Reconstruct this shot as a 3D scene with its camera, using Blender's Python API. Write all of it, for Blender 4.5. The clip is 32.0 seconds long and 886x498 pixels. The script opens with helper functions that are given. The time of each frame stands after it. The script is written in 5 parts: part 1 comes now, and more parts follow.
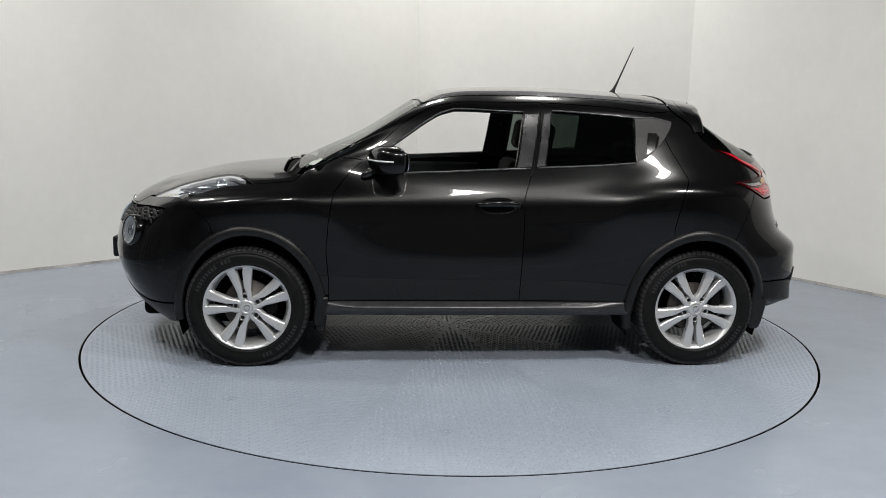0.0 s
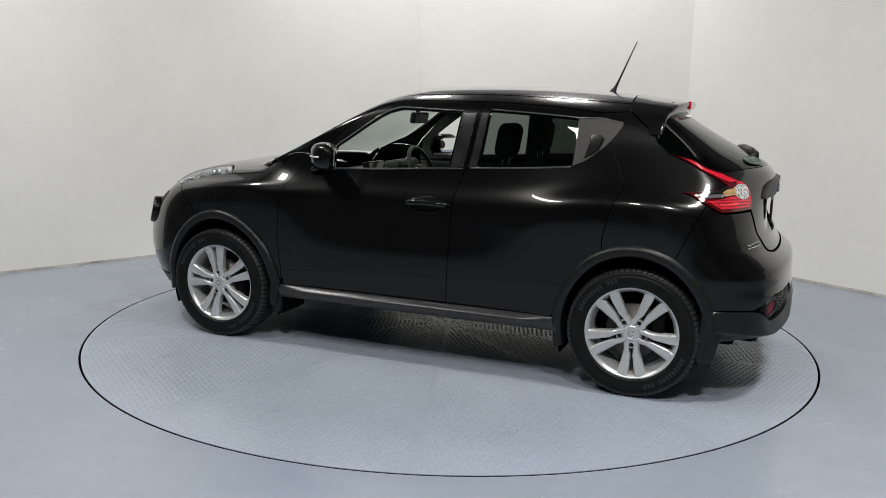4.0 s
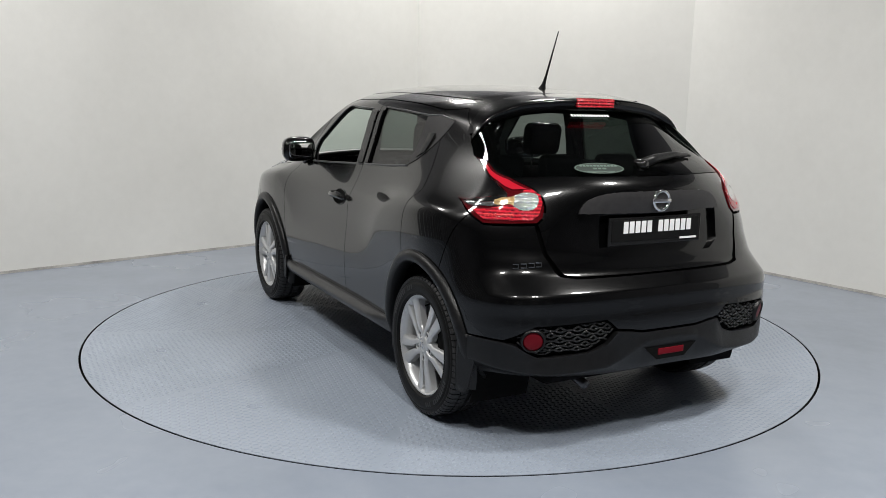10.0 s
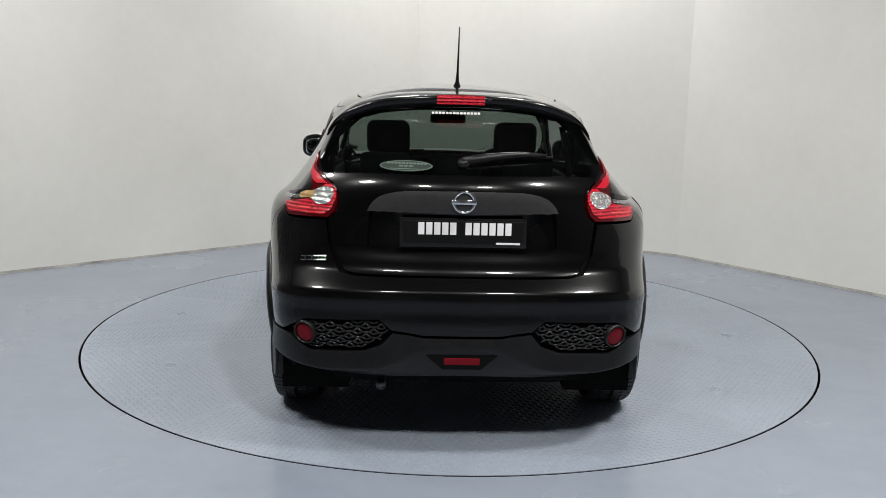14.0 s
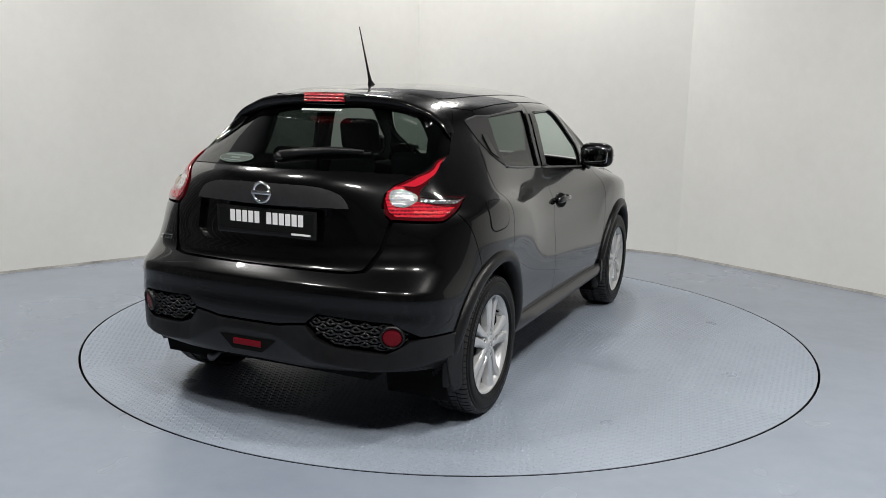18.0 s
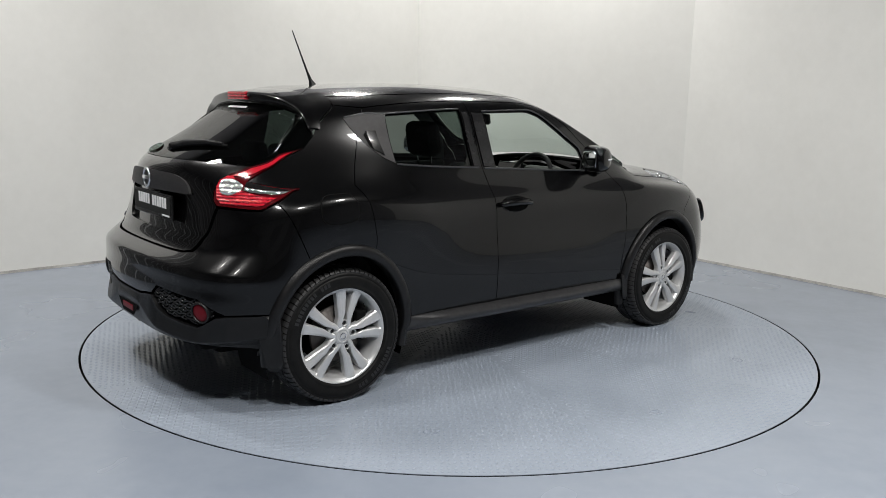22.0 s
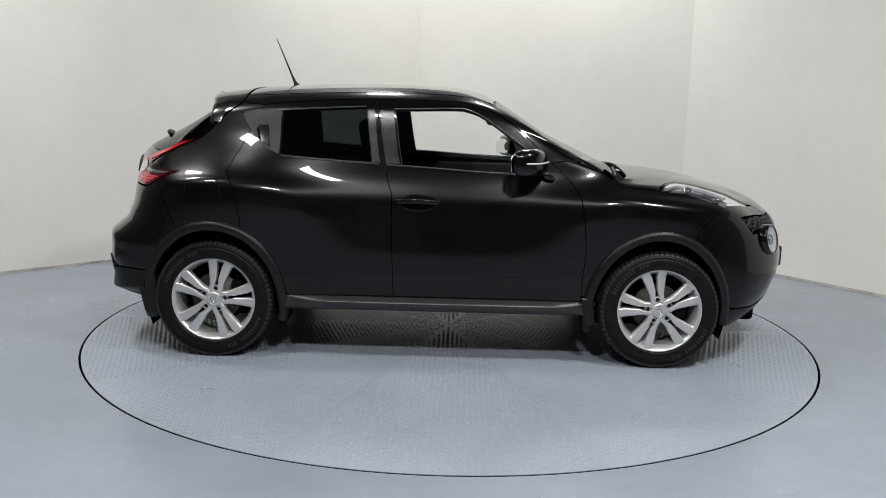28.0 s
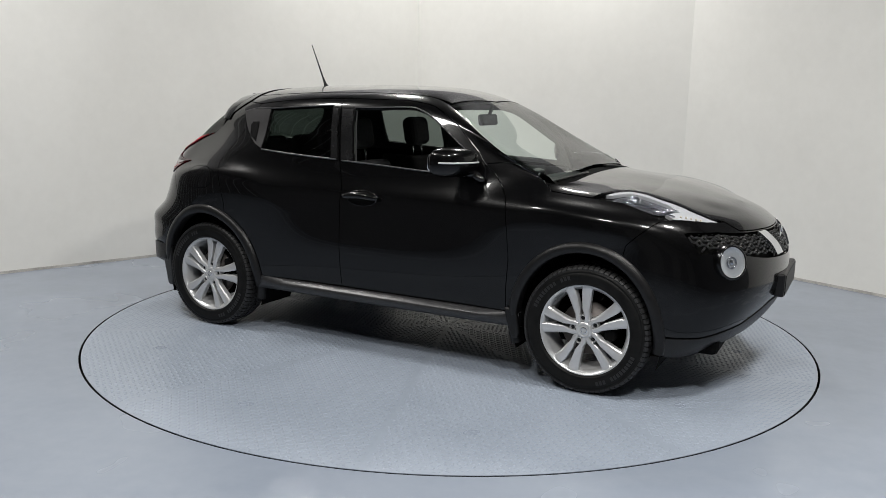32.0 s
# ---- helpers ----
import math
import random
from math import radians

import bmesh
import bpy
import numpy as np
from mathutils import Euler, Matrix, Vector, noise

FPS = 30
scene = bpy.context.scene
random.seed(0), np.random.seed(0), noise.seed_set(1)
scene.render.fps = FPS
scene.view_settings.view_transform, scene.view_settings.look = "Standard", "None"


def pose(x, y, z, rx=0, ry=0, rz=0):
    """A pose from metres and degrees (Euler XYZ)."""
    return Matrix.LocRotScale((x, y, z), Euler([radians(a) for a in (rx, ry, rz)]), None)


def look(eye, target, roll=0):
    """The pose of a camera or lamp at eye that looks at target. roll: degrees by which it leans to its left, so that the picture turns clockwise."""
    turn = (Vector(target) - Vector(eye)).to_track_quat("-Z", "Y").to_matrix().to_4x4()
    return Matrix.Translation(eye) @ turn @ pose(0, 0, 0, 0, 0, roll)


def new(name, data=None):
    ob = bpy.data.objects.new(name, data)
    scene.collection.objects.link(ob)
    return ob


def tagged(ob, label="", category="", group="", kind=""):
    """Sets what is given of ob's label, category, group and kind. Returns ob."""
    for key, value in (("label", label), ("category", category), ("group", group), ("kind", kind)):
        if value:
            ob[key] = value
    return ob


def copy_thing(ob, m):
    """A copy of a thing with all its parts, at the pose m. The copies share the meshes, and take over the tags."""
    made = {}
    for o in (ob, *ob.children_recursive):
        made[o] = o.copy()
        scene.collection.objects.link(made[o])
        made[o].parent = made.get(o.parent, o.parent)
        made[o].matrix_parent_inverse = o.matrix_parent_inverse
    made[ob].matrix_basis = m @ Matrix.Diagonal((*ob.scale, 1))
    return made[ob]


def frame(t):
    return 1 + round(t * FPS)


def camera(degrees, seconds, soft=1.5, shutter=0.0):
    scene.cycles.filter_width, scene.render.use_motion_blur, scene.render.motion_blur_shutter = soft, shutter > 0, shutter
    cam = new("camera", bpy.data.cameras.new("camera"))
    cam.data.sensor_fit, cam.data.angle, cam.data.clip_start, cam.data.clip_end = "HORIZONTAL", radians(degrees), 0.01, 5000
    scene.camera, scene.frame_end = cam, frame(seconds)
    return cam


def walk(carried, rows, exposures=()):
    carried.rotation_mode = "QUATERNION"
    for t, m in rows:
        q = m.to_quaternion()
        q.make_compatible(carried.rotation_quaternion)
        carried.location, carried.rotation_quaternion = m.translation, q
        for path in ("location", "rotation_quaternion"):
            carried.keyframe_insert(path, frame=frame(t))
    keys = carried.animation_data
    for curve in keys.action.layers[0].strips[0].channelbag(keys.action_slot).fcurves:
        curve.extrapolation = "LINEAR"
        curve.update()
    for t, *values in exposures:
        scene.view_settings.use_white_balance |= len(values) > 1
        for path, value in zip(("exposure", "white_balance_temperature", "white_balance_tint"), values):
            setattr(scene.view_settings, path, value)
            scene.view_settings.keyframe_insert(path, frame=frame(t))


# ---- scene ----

from mathutils.geometry import delaunay_2d_cdt

# ---------------------------------------------------------------- camera
SECONDS = 32.0
cam = camera(56.42, SECONDS, 0.65)
EYE = (0.0, -5.369, 1.48)
AIM = (-0.0093, -4.385, 1.3029)
walk(cam, [(0.0, look(EYE, AIM, 1.295)), (SECONDS, look(EYE, AIM, 1.295))], [(0.0, 0.0), (SECONDS, 0.0)])

# turntable: angle of the car's nose at the start and turn in degrees a second
TURN_START, TURN_RATE = 185.17, -6.6287
RING = 2.268
CAR_X, CAR_Y = -0.0724, 0.0298

# ---------------------------------------------------------------- world and lights
world = bpy.data.worlds.new("world")
scene.world = world
world.use_nodes = True
world.node_tree.nodes["Background"].inputs[0].default_value = (0.55, 0.6, 0.7, 1)
world.node_tree.nodes["Background"].inputs[1].default_value = 0.02

CEILING = 4.4


def panel_lamp(x, y, watts):
    data = bpy.data.lights.new("lamp", "AREA")
    data.shape, data.size, data.size_y, data.energy = "RECTANGLE", 0.46, 0.46, watts
    data.color = (1.0, 0.98, 0.945)
    ob = new("lamp", data)
    ob.matrix_basis = look((x, y, CEILING - 0.075), (x, y + 0.001, 0), 0)
    return ob


# square light panels on the ceiling
PANELS = [(-3.3, -0.2, 72), (1.0, 2.3, 58), (-2.7, -2.4, 66), (2.5, -2.4, 134), (-0.8, 2.9, 44), (-0.95, -4.6, 80), (1.05, -4.6, 130)]
for lx, ly, watts in PANELS:
    panel_lamp(lx, ly, watts)


# ---------------------------------------------------------------- materials
def mat(name, color, rough=0.5, metal=0.0, coat=0.0, spec=0.5):
    m = bpy.data.materials.new(name)
    m.use_nodes = True
    b = m.node_tree.nodes["Principled BSDF"]
    b.inputs["Base Color"].default_value = (*color, 1)
    b.inputs["Roughness"].default_value = rough
    b.inputs["Metallic"].default_value = metal
    b.inputs["Coat Weight"].default_value = coat
    b.inputs["Coat Roughness"].default_value = 0.025
    b.inputs["Specular IOR Level"].default_value = spec
    b.inputs["Coat IOR"].default_value = 1.34
    return m


def node(m, kind, **values):
    n = m.node_tree.nodes.new(kind)
    for k, v in values.items():
        n.inputs[k].default_value = v
    return n


def wire(m, a, out, b, into):
    m.node_tree.links.new(a.outputs[out], b.inputs[into])


def grain(m, scale, low, high, detail=6.0, rough=None, bump=0.0, bump_scale=None, target="Object"):
    """Two-scale variation of a material's colour, gloss and relief."""
    t = m.node_tree
    b = t.nodes["Principled BSDF"]
    co = t.nodes.new("ShaderNodeTexCoord")
    n1 = node(m, "ShaderNodeTexNoise", Scale=scale, Detail=detail, Roughness=0.6)
    wire(m, co, target, n1, "Vector")
    n2 = node(m, "ShaderNodeTexNoise", Scale=scale * 14, Detail=4.0, Roughness=0.6)
    wire(m, co, target, n2, "Vector")
    add = t.nodes.new("ShaderNodeMath")
    add.operation = "MULTIPLY_ADD"
    add.inputs[1].default_value = 0.35
    wire(m, n2, "Fac", add, 0)
    wire(m, n1, "Fac", add, 2)
    ramp = t.nodes.new("ShaderNodeValToRGB")
    ramp.color_ramp.elements[0].position, ramp.color_ramp.elements[1].position = 0.45, 0.9
    ramp.color_ramp.elements[0].color, ramp.color_ramp.elements[1].color = (*low, 1), (*high, 1)
    wire(m, add, 0, ramp, "Fac")
    wire(m, ramp, "Color", b, "Base Color")
    if rough:
        mr = t.nodes.new("ShaderNodeMapRange")
        mr.inputs["To Min"].default_value, mr.inputs["To Max"].default_value = rough
        wire(m, n1, "Fac", mr, "Value")
        wire(m, mr, "Result", b, "Roughness")
    if bump:
        n3 = node(m, "ShaderNodeTexNoise", Scale=bump_scale or scale * 30, Detail=3.0)
        wire(m, co, target, n3, "Vector")
        bp = node(m, "ShaderNodeBump", Strength=bump, Distance=0.002)
        wire(m, n3, "Fac", bp, "Height")
        wire(m, bp, "Normal", b, "Normal")
    return m


PAINT = mat("black_paint", (0.0016, 0.0016, 0.0018), 0.24, 0.0, 1.0, spec=0.14)
GLOSS = mat("gloss_black_trim", (0.008, 0.008, 0.008), 0.12)
GRILLE = mat("grille_black", (0.016, 0.016, 0.017), 0.3)
PLASTIC = grain(mat("black_plastic", (0.016, 0.016, 0.017), 0.5, spec=0.32), 30, (0.0045, 0.0045, 0.005), (0.009, 0.009, 0.0095), rough=(0.30, 0.44), bump=0.2, bump_scale=900)
RUBBER = grain(mat("tyre_rubber", (0.018, 0.018, 0.018), 0.7, spec=0.13), 20, (0.005, 0.005, 0.005), (0.011, 0.011, 0.011), rough=(0.36, 0.58), bump=0.2, bump_scale=300)
TREADRUBBER = grain(mat("dusty_tread_rubber", (0.04, 0.04, 0.041), 0.6, spec=0.35), 12, (0.016, 0.016, 0.0165), (0.034, 0.034, 0.035), rough=(0.42, 0.6))
SIDEWALL = mat("sidewall_print", (0.012, 0.012, 0.0125), 0.5)
ALLOY = grain(mat("silver_alloy", (0.7, 0.7, 0.7), 0.3, 0.5), 6, (0.56, 0.565, 0.57), (0.64, 0.645, 0.65), detail=2.0, rough=(0.26, 0.34))
CHROME = mat("chrome", (0.75, 0.76, 0.78), 0.08, 1.0)
DARK = mat("cavity_black", (0.004, 0.004, 0.004), 0.9, spec=0.1)
WHITE = mat("white_lettering", (0.9, 0.9, 0.9), 0.5)
FABRIC = grain(mat("black_seat_cloth", (0.02, 0.02, 0.022), 0.9), 60, (0.014, 0.014, 0.016), (0.032, 0.032, 0.035), bump=0.3, bump_scale=700)
LINING = mat("headlining", (0.07, 0.07, 0.072), 0.9)


def glass(name, tint, rough=0.0):
    m = bpy.data.materials.new(name)
    m.use_nodes = True
    t = m.node_tree
    t.nodes.remove(t.nodes["Principled BSDF"])
    tr = t.nodes.new("ShaderNodeBsdfTransparent")
    tr.inputs[0].default_value = (*tint, 1)
    gl = t.nodes.new("ShaderNodeBsdfGlossy")
    gl.inputs["Roughness"].default_value = rough
    lw = t.nodes.new("ShaderNodeLayerWeight")
    po = t.nodes.new("ShaderNodeMath")
    po.operation, po.inputs[1].default_value = "POWER", 5.0
    t.links.new(lw.outputs["Facing"], po.inputs[0])
    fr = t.nodes.new("ShaderNodeMath")
    fr.operation, fr.inputs[1].default_value, fr.inputs[2].default_value = "MULTIPLY_ADD", 0.9, 0.05
    t.links.new(po.outputs[0], fr.inputs[0])
    mix = t.nodes.new("ShaderNodeMixShader")
    t.links.new(fr.outputs[0], mix.inputs[0])
    t.links.new(tr.outputs[0], mix.inputs[1])
    t.links.new(gl.outputs[0], mix.inputs[2])
    t.links.new(mix.outputs[0], t.nodes["Material Output"].inputs[0])
    return m


CLEAR = glass("clear_glass", (0.68, 0.77, 0.72))
PRIVACY = glass("privacy_glass", (0.17, 0.20, 0.185))
LENS = glass("clear_lens", (0.92, 0.93, 0.95))
RED_LENS = mat("red_lens", (0.07, 0.002, 0.004), 0.08, coat=1.0)
RED_ARM = mat("lit_red_arm", (0.46, 0.010, 0.024), 0.16, coat=1.0)
STOP_RED = mat("stop_lamp_red", (0.62, 0.012, 0.026), 0.14, coat=1.0)
CLEARLAMP = mat("clear_lamp", (0.86, 0.85, 0.84), 0.09, 0.8, 1.0)
SMOKED = mat("smoked_lamp", (0.40, 0.40, 0.41), 0.10, 0.8, 1.0)
RED_CORE = mat("red_core", (0.40, 0.008, 0.02), 0.15, coat=1.0)
# amber tint that paints the indicator bulb's reflection
AMBER = mat("amber_bulb_reflection", (0.64, 0.42, 0.19), 0.16, 0.5, 1.0)


def faceted(m, cells, ribs, low=None, high=None):
    """Moulded prisms in a lamp: cells in relief, crossed by fine ribs; two given colours paint dark and bright along
    the ribs, for depth.
    """
    t = m.node_tree
    shader = t.nodes["Principled BSDF"]
    place = t.nodes.new("ShaderNodeTexCoord")
    vor = node(m, "ShaderNodeTexVoronoi", Scale=cells)
    wire(m, place, "Object", vor, "Vector")
    wave = node(m, "ShaderNodeTexWave", Scale=ribs, Distortion=0.6)
    wave.bands_direction = "Z"
    wire(m, place, "Object", wave, "Vector")
    both = t.nodes.new("ShaderNodeMath")
    both.operation = "ADD"
    wire(m, vor, "Distance", both, 0)
    wire(m, wave, "Fac", both, 1)
    lift = node(m, "ShaderNodeBump", Strength=0.8, Distance=0.006)
    wire(m, both, 0, lift, "Height")
    wire(m, lift, "Normal", shader, "Normal")
    if low:
        ramp = t.nodes.new("ShaderNodeValToRGB")
        ramp.color_ramp.elements[0].position, ramp.color_ramp.elements[1].position = .25, 1.1
        ramp.color_ramp.elements[0].color, ramp.color_ramp.elements[1].color = (*low, 1), (*high, 1)
        wire(m, both, 0, ramp, "Fac")
        wire(m, ramp, "Color", shader, "Base Color")


faceted(CLEARLAMP, 60, 14)
faceted(SMOKED, 45, 10)
faceted(AMBER, 60, 14)
# dark to bright red painted along the ribs imitates light inside the lens
faceted(RED_CORE, 70, 22, (0.13, 0.002, 0.007), (0.55, 0.012, 0.028))
faceted(STOP_RED, 130, 26, (0.30, 0.005, 0.012), (0.85, 0.05, 0.06))
RED_REFL = mat("dark_red_reflector", (0.15, 0.002, 0.008), 0.4, coat=0.1, spec=0.15)
CHROMELAMP = mat("lamp_chrome", (0.78, 0.79, 0.80), 0.22, 0.35)
BOWL = mat("lamp_bowl", (0.62, 0.63, 0.64), 0.22, 0.6)
LENSLAMP = glass("driving_lamp_lens", (0.9, 0.92, 0.94))
AMBERISH = mat("amber_led", (0.6, 0.52, 0.40), 0.3)
TRIM = grain(mat("matt_dark_trim", (0.022, 0.022, 0.023), 0.5, spec=0.3), 40, (0.022, 0.021, 0.022), (0.032, 0.031, 0.032), rough=(0.42, 0.55), bump=0.2, bump_scale=900)
PILLAR = grain(mat("satin_pillar_film", (0.06, 0.06, 0.062), 0.24, 0.9), 9, (0.045, 0.045, 0.047), (0.08, 0.08, 0.082), rough=(0.2, 0.34))
SATIN = mat("satin_moulding", (0.10, 0.10, 0.105), 0.28, 0.7)
DIMCHROME = mat("smoked_chrome", (0.30, 0.31, 0.33), 0.15, 0.8)
PLATEBLACK = mat("plate_black", (0.006, 0.006, 0.006), 0.45, spec=0.15)
STEEL = mat("dull_steel", (0.09, 0.09, 0.095), 0.35, 0.9)
DISC = mat("brake_disc", (0.10, 0.09, 0.085), 0.5, 0.6)
MIRROR = mat("mirror", (0.85, 0.86, 0.87), 0.02, 1.0)
SILL = grain(mat("satin_sill", (0.03, 0.03, 0.032), 0.3, 0.4), 30, (0.03, 0.03, 0.032), (0.05, 0.05, 0.052), rough=(0.26, 0.36))
CABIN = mat("cabin_plastic", (0.016, 0.016, 0.018), 0.55)
STICKER = mat("sticker", (0.022, 0.032, 0.027), 0.5)
PAPER = mat("sticker_paper", (0.42, 0.46, 0.42), 0.6)
PALE = mat("pale_print", (0.13, 0.18, 0.155), 0.5)
WALL = grain(mat("white_wall", (0.74, 0.73, 0.70), 0.75), 0.8, (0.70, 0.695, 0.665), (0.77, 0.765, 0.735), rough=(0.6, 0.8), bump=0.12, bump_scale=60)
FLOOR = grain(mat("grey_floor_paint", (0.26, 0.29, 0.34), 0.35), 0.9, (0.215, 0.249, 0.305), (0.262, 0.297, 0.355), detail=3.0, rough=(0.15, 0.36), bump=0.10, bump_scale=25)


def scuffed(m, scale, amount, color):
    """Pale scuffs and streaks over a painted surface, duller than the rest."""
    t = m.node_tree
    b = t.nodes["Principled BSDF"]
    co = t.nodes.new("ShaderNodeTexCoord")
    mp = t.nodes.new("ShaderNodeMapping")
    mp.inputs["Scale"].default_value = (1.0, 2.6, 1.0)
    mp.inputs["Rotation"].default_value = (0, 0, .7)
    wire(m, co, "Object", mp, "Vector")
    n1 = node(m, "ShaderNodeTexNoise", Scale=scale, Detail=4.0, Roughness=0.55)
    wire(m, mp, "Vector", n1, "Vector")
    n2 = node(m, "ShaderNodeTexNoise", Scale=scale * .22, Detail=2.0)
    wire(m, co, "Object", n2, "Vector")
    mul = t.nodes.new("ShaderNodeMath")
    mul.operation = "MULTIPLY"
    wire(m, n1, "Fac", mul, 0)
    wire(m, n2, "Fac", mul, 1)
    mr = t.nodes.new("ShaderNodeMapRange")
    mr.inputs["From Min"].default_value, mr.inputs["From Max"].default_value = .20, .60
    mr.inputs["To Max"].default_value = amount
    wire(m, mul, 0, mr, "Value")
    mix = t.nodes.new("ShaderNodeMix")
    mix.data_type = "RGBA"
    old = b.inputs["Base Color"].links[0].from_socket
    t.links.new(old, mix.inputs[6])
    mix.inputs[7].default_value = (*color, 1)
    t.links.new(mr.outputs["Result"], mix.inputs[0])
    t.links.new(mix.outputs[2], b.inputs["Base Color"])
    return m


scuffed(FLOOR, 1.3, .16, (0.38, 0.41, 0.45))
FRAME = mat("white_frame", (0.7, 0.7, 0.7), 0.4)
CEIL = mat("ceiling_dark", (0.12, 0.12, 0.12), 0.9)
FAR = grain(mat("hall_wall_dark", (0.16, 0.16, 0.17), 0.8), 0.9, (0.12, 0.12, 0.13), (0.20, 0.20, 0.21))


# ---------------------------------------------------------------- mesh helpers
def mesh_of(name, verts, faces, material, smooth=True):
    me = bpy.data.meshes.new(name)
    me.from_pydata([tuple(v) for v in verts], [], [tuple(f) for f in faces])
    me.materials.append(material)
    if smooth:
        me.polygons.foreach_set("use_smooth", [True] * len(me.polygons))
    me.update()
    return me


def part(name, bm, material, parent=None, label="", smooth=False):
    """One mesh object from a bmesh, under a thing or a part."""
    me = bpy.data.meshes.new(name)
    bm.to_mesh(me)
    bm.free()
    me.materials.append(material)
    if smooth:
        me.polygons.foreach_set("use_smooth", [True] * len(me.polygons))
    ob = new(name, me)
    if parent:
        ob.parent = parent
    if label:
        tagged(ob, label)
    return ob


def put(name, me, parent=None, label=""):
    ob = new(name, me)
    if parent:
        ob.parent = parent
    if label:
        tagged(ob, label)
    return ob


def box(bm, cx, cy, cz, sx, sy, sz, bevel=0.0, turn=None, segments=2):
    m = Matrix.Translation((cx, cy, cz)) @ (turn or Matrix.Identity(4)) @ Matrix.Diagonal((sx, sy, sz, 1))
    r = bmesh.ops.create_cube(bm, size=1, matrix=m)
    if bevel:
        edges = list({e for v in r["verts"] for e in v.link_edges})
        bmesh.ops.bevel(bm, geom=edges, offset=bevel, segments=segments, affect="EDGES", profile=0.5)
    return r["verts"]


def lathe(profile, steps, axis="y"):
    """Verts and faces of a profile of (radius, along) turned round an axis."""
    verts, faces = [], []
    n = len(profile)
    for i in range(steps):
        a = 2 * math.pi * i / steps
        for r, h in profile:
            verts.append((r * math.cos(a), h, r * math.sin(a)))
    for i in range(steps):
        for j in range(n - 1):
            a, b = i * n + j, ((i + 1) % steps) * n + j
            faces.append((a, a + 1, b + 1, b))
    return verts, faces


def tube(path, radius, sides=8, closed=False):
    """Verts and faces of a round bar along a path."""
    verts, faces = [], []
    pts = [Vector(p) for p in path]
    n = len(pts)
    for i, p in enumerate(pts):
        a = pts[(i - 1) % n] if closed or i else p
        b = pts[(i + 1) % n] if closed or i < n - 1 else p
        d = (b - a).normalized()
        s = d.cross(Vector((0, 0, 1)))
        if s.length < 0.05:
            s = d.cross(Vector((1, 0, 0)))
        s.normalize()
        t = d.cross(s)
        r = radius[i] if isinstance(radius, (list, tuple)) else radius
        for k in range(sides):
            w = 2 * math.pi * k / sides
            verts.append(p + s * (r * math.cos(w)) + t * (r * math.sin(w)))
    for i in range(n if closed else n - 1):
        for k in range(sides):
            a, b = i * sides, ((i + 1) % n) * sides
            k2 = (k + 1) % sides
            faces.append((a + k, a + k2, b + k2, b + k))
    if not closed:
        faces.append(tuple(range(sides))[::-1])
        faces.append(tuple((n - 1) * sides + k for k in range(sides)))
    return verts, faces


# ---------------------------------------------------------------- room
def slab(name, corners, z0, z1, material, label="", kind="structure"):
    bm = bmesh.new()
    low = [bm.verts.new((x, y, z0)) for x, y in corners]
    high = [bm.verts.new((x, y, z1)) for x, y in corners]
    bm.faces.new(low[::-1])
    bm.faces.new(high)
    n = len(corners)
    for i in range(n):
        bm.faces.new((low[i], low[(i + 1) % n], high[(i + 1) % n], high[i]))
    bmesh.ops.recalc_face_normals(bm, faces=bm.faces)
    ob = part(name, bm, material)
    return tagged(ob, label, kind=kind)


def wall(name, a, b, material, label, z0=0.0, z1=CEILING, thick=0.15):
    a, b = Vector((*a, 0)), Vector((*b, 0))
    d = (b - a).normalized()
    n = Vector((d.y, -d.x, 0)) * thick
    return slab(name, [a.to_2d(), b.to_2d(), (b + n).to_2d(), (a + n).to_2d()], z0, z1, material, label)


# above this height, unseen dark walls are added to darken the car's reflections
WHITE_TOP = 3.05
K0, K1, K2, K3 = (-6.6, -1.45), (-0.42, 4.255), (2.2535, 2.76), (6.0, -2.13)


def floor_ring():
    """The hall floor with a round hole for the turntable."""
    n = 128
    verts, faces = [], []
    for i in range(n):
        a = 2 * math.pi * i / n
        c, s = math.cos(a), math.sin(a)
        k = 13.0 / max(abs(c), abs(s))
        for r in (RING + 0.012, RING + 0.6, RING + 2.0):
            verts.append((r * c, r * s, 0))
        verts.append((k * c, k * s, 0))
        verts.append(((RING + 0.012) * c, (RING + 0.012) * s, -0.12))
    for i in range(n):
        a, b = i * 5, ((i + 1) % n) * 5
        for j in range(3):
            faces.append((a + j, a + j + 1, b + j + 1, b + j))
        faces.append((a + 4, a, b, b + 4))
    return tagged(put("floor", mesh_of("floor", verts, faces, FLOOR, False)), "grey-blue painted concrete floor with scuffs and gloss", kind="structure")


floor_ring()
v, f = lathe([(RING + .0112, -.115), (RING + .0112, -.0015)], 128)
tagged(put("trim_edge", mesh_of("trim_edge", [(x, z, y) for x, y, z in v], f, DARK)), "dark edge of the round floor opening", kind="structure")
slab("pit_floor", [(-2.5, -2.5), (2.5, -2.5), (2.5, 2.5), (-2.5, 2.5)], -0.2, -0.12, DARK, "dark pit under the turntable")
W0 = (-4.25, .655)
wall("wall_left", K1, W0, WALL, "white plastered studio wall with worn lower edge", z1=WHITE_TOP)
wall("wall_left_upper", K1, W0, FAR, "unseen dark wall added above the white studio wall to darken reflections", z0=WHITE_TOP)
wall("wall_shutter", W0, K0, FAR, "dark steel shutter with bright upright ribs")
# thin black boxes on the wall stand for the shade inside a slot
bm = bmesh.new()
for d, w in ((0.02, .10), (0.21, .16)):
    box(bm, d, -.003, .017, w, .012, .03, .003)
gap = part("slot_shade", bm, DARK)
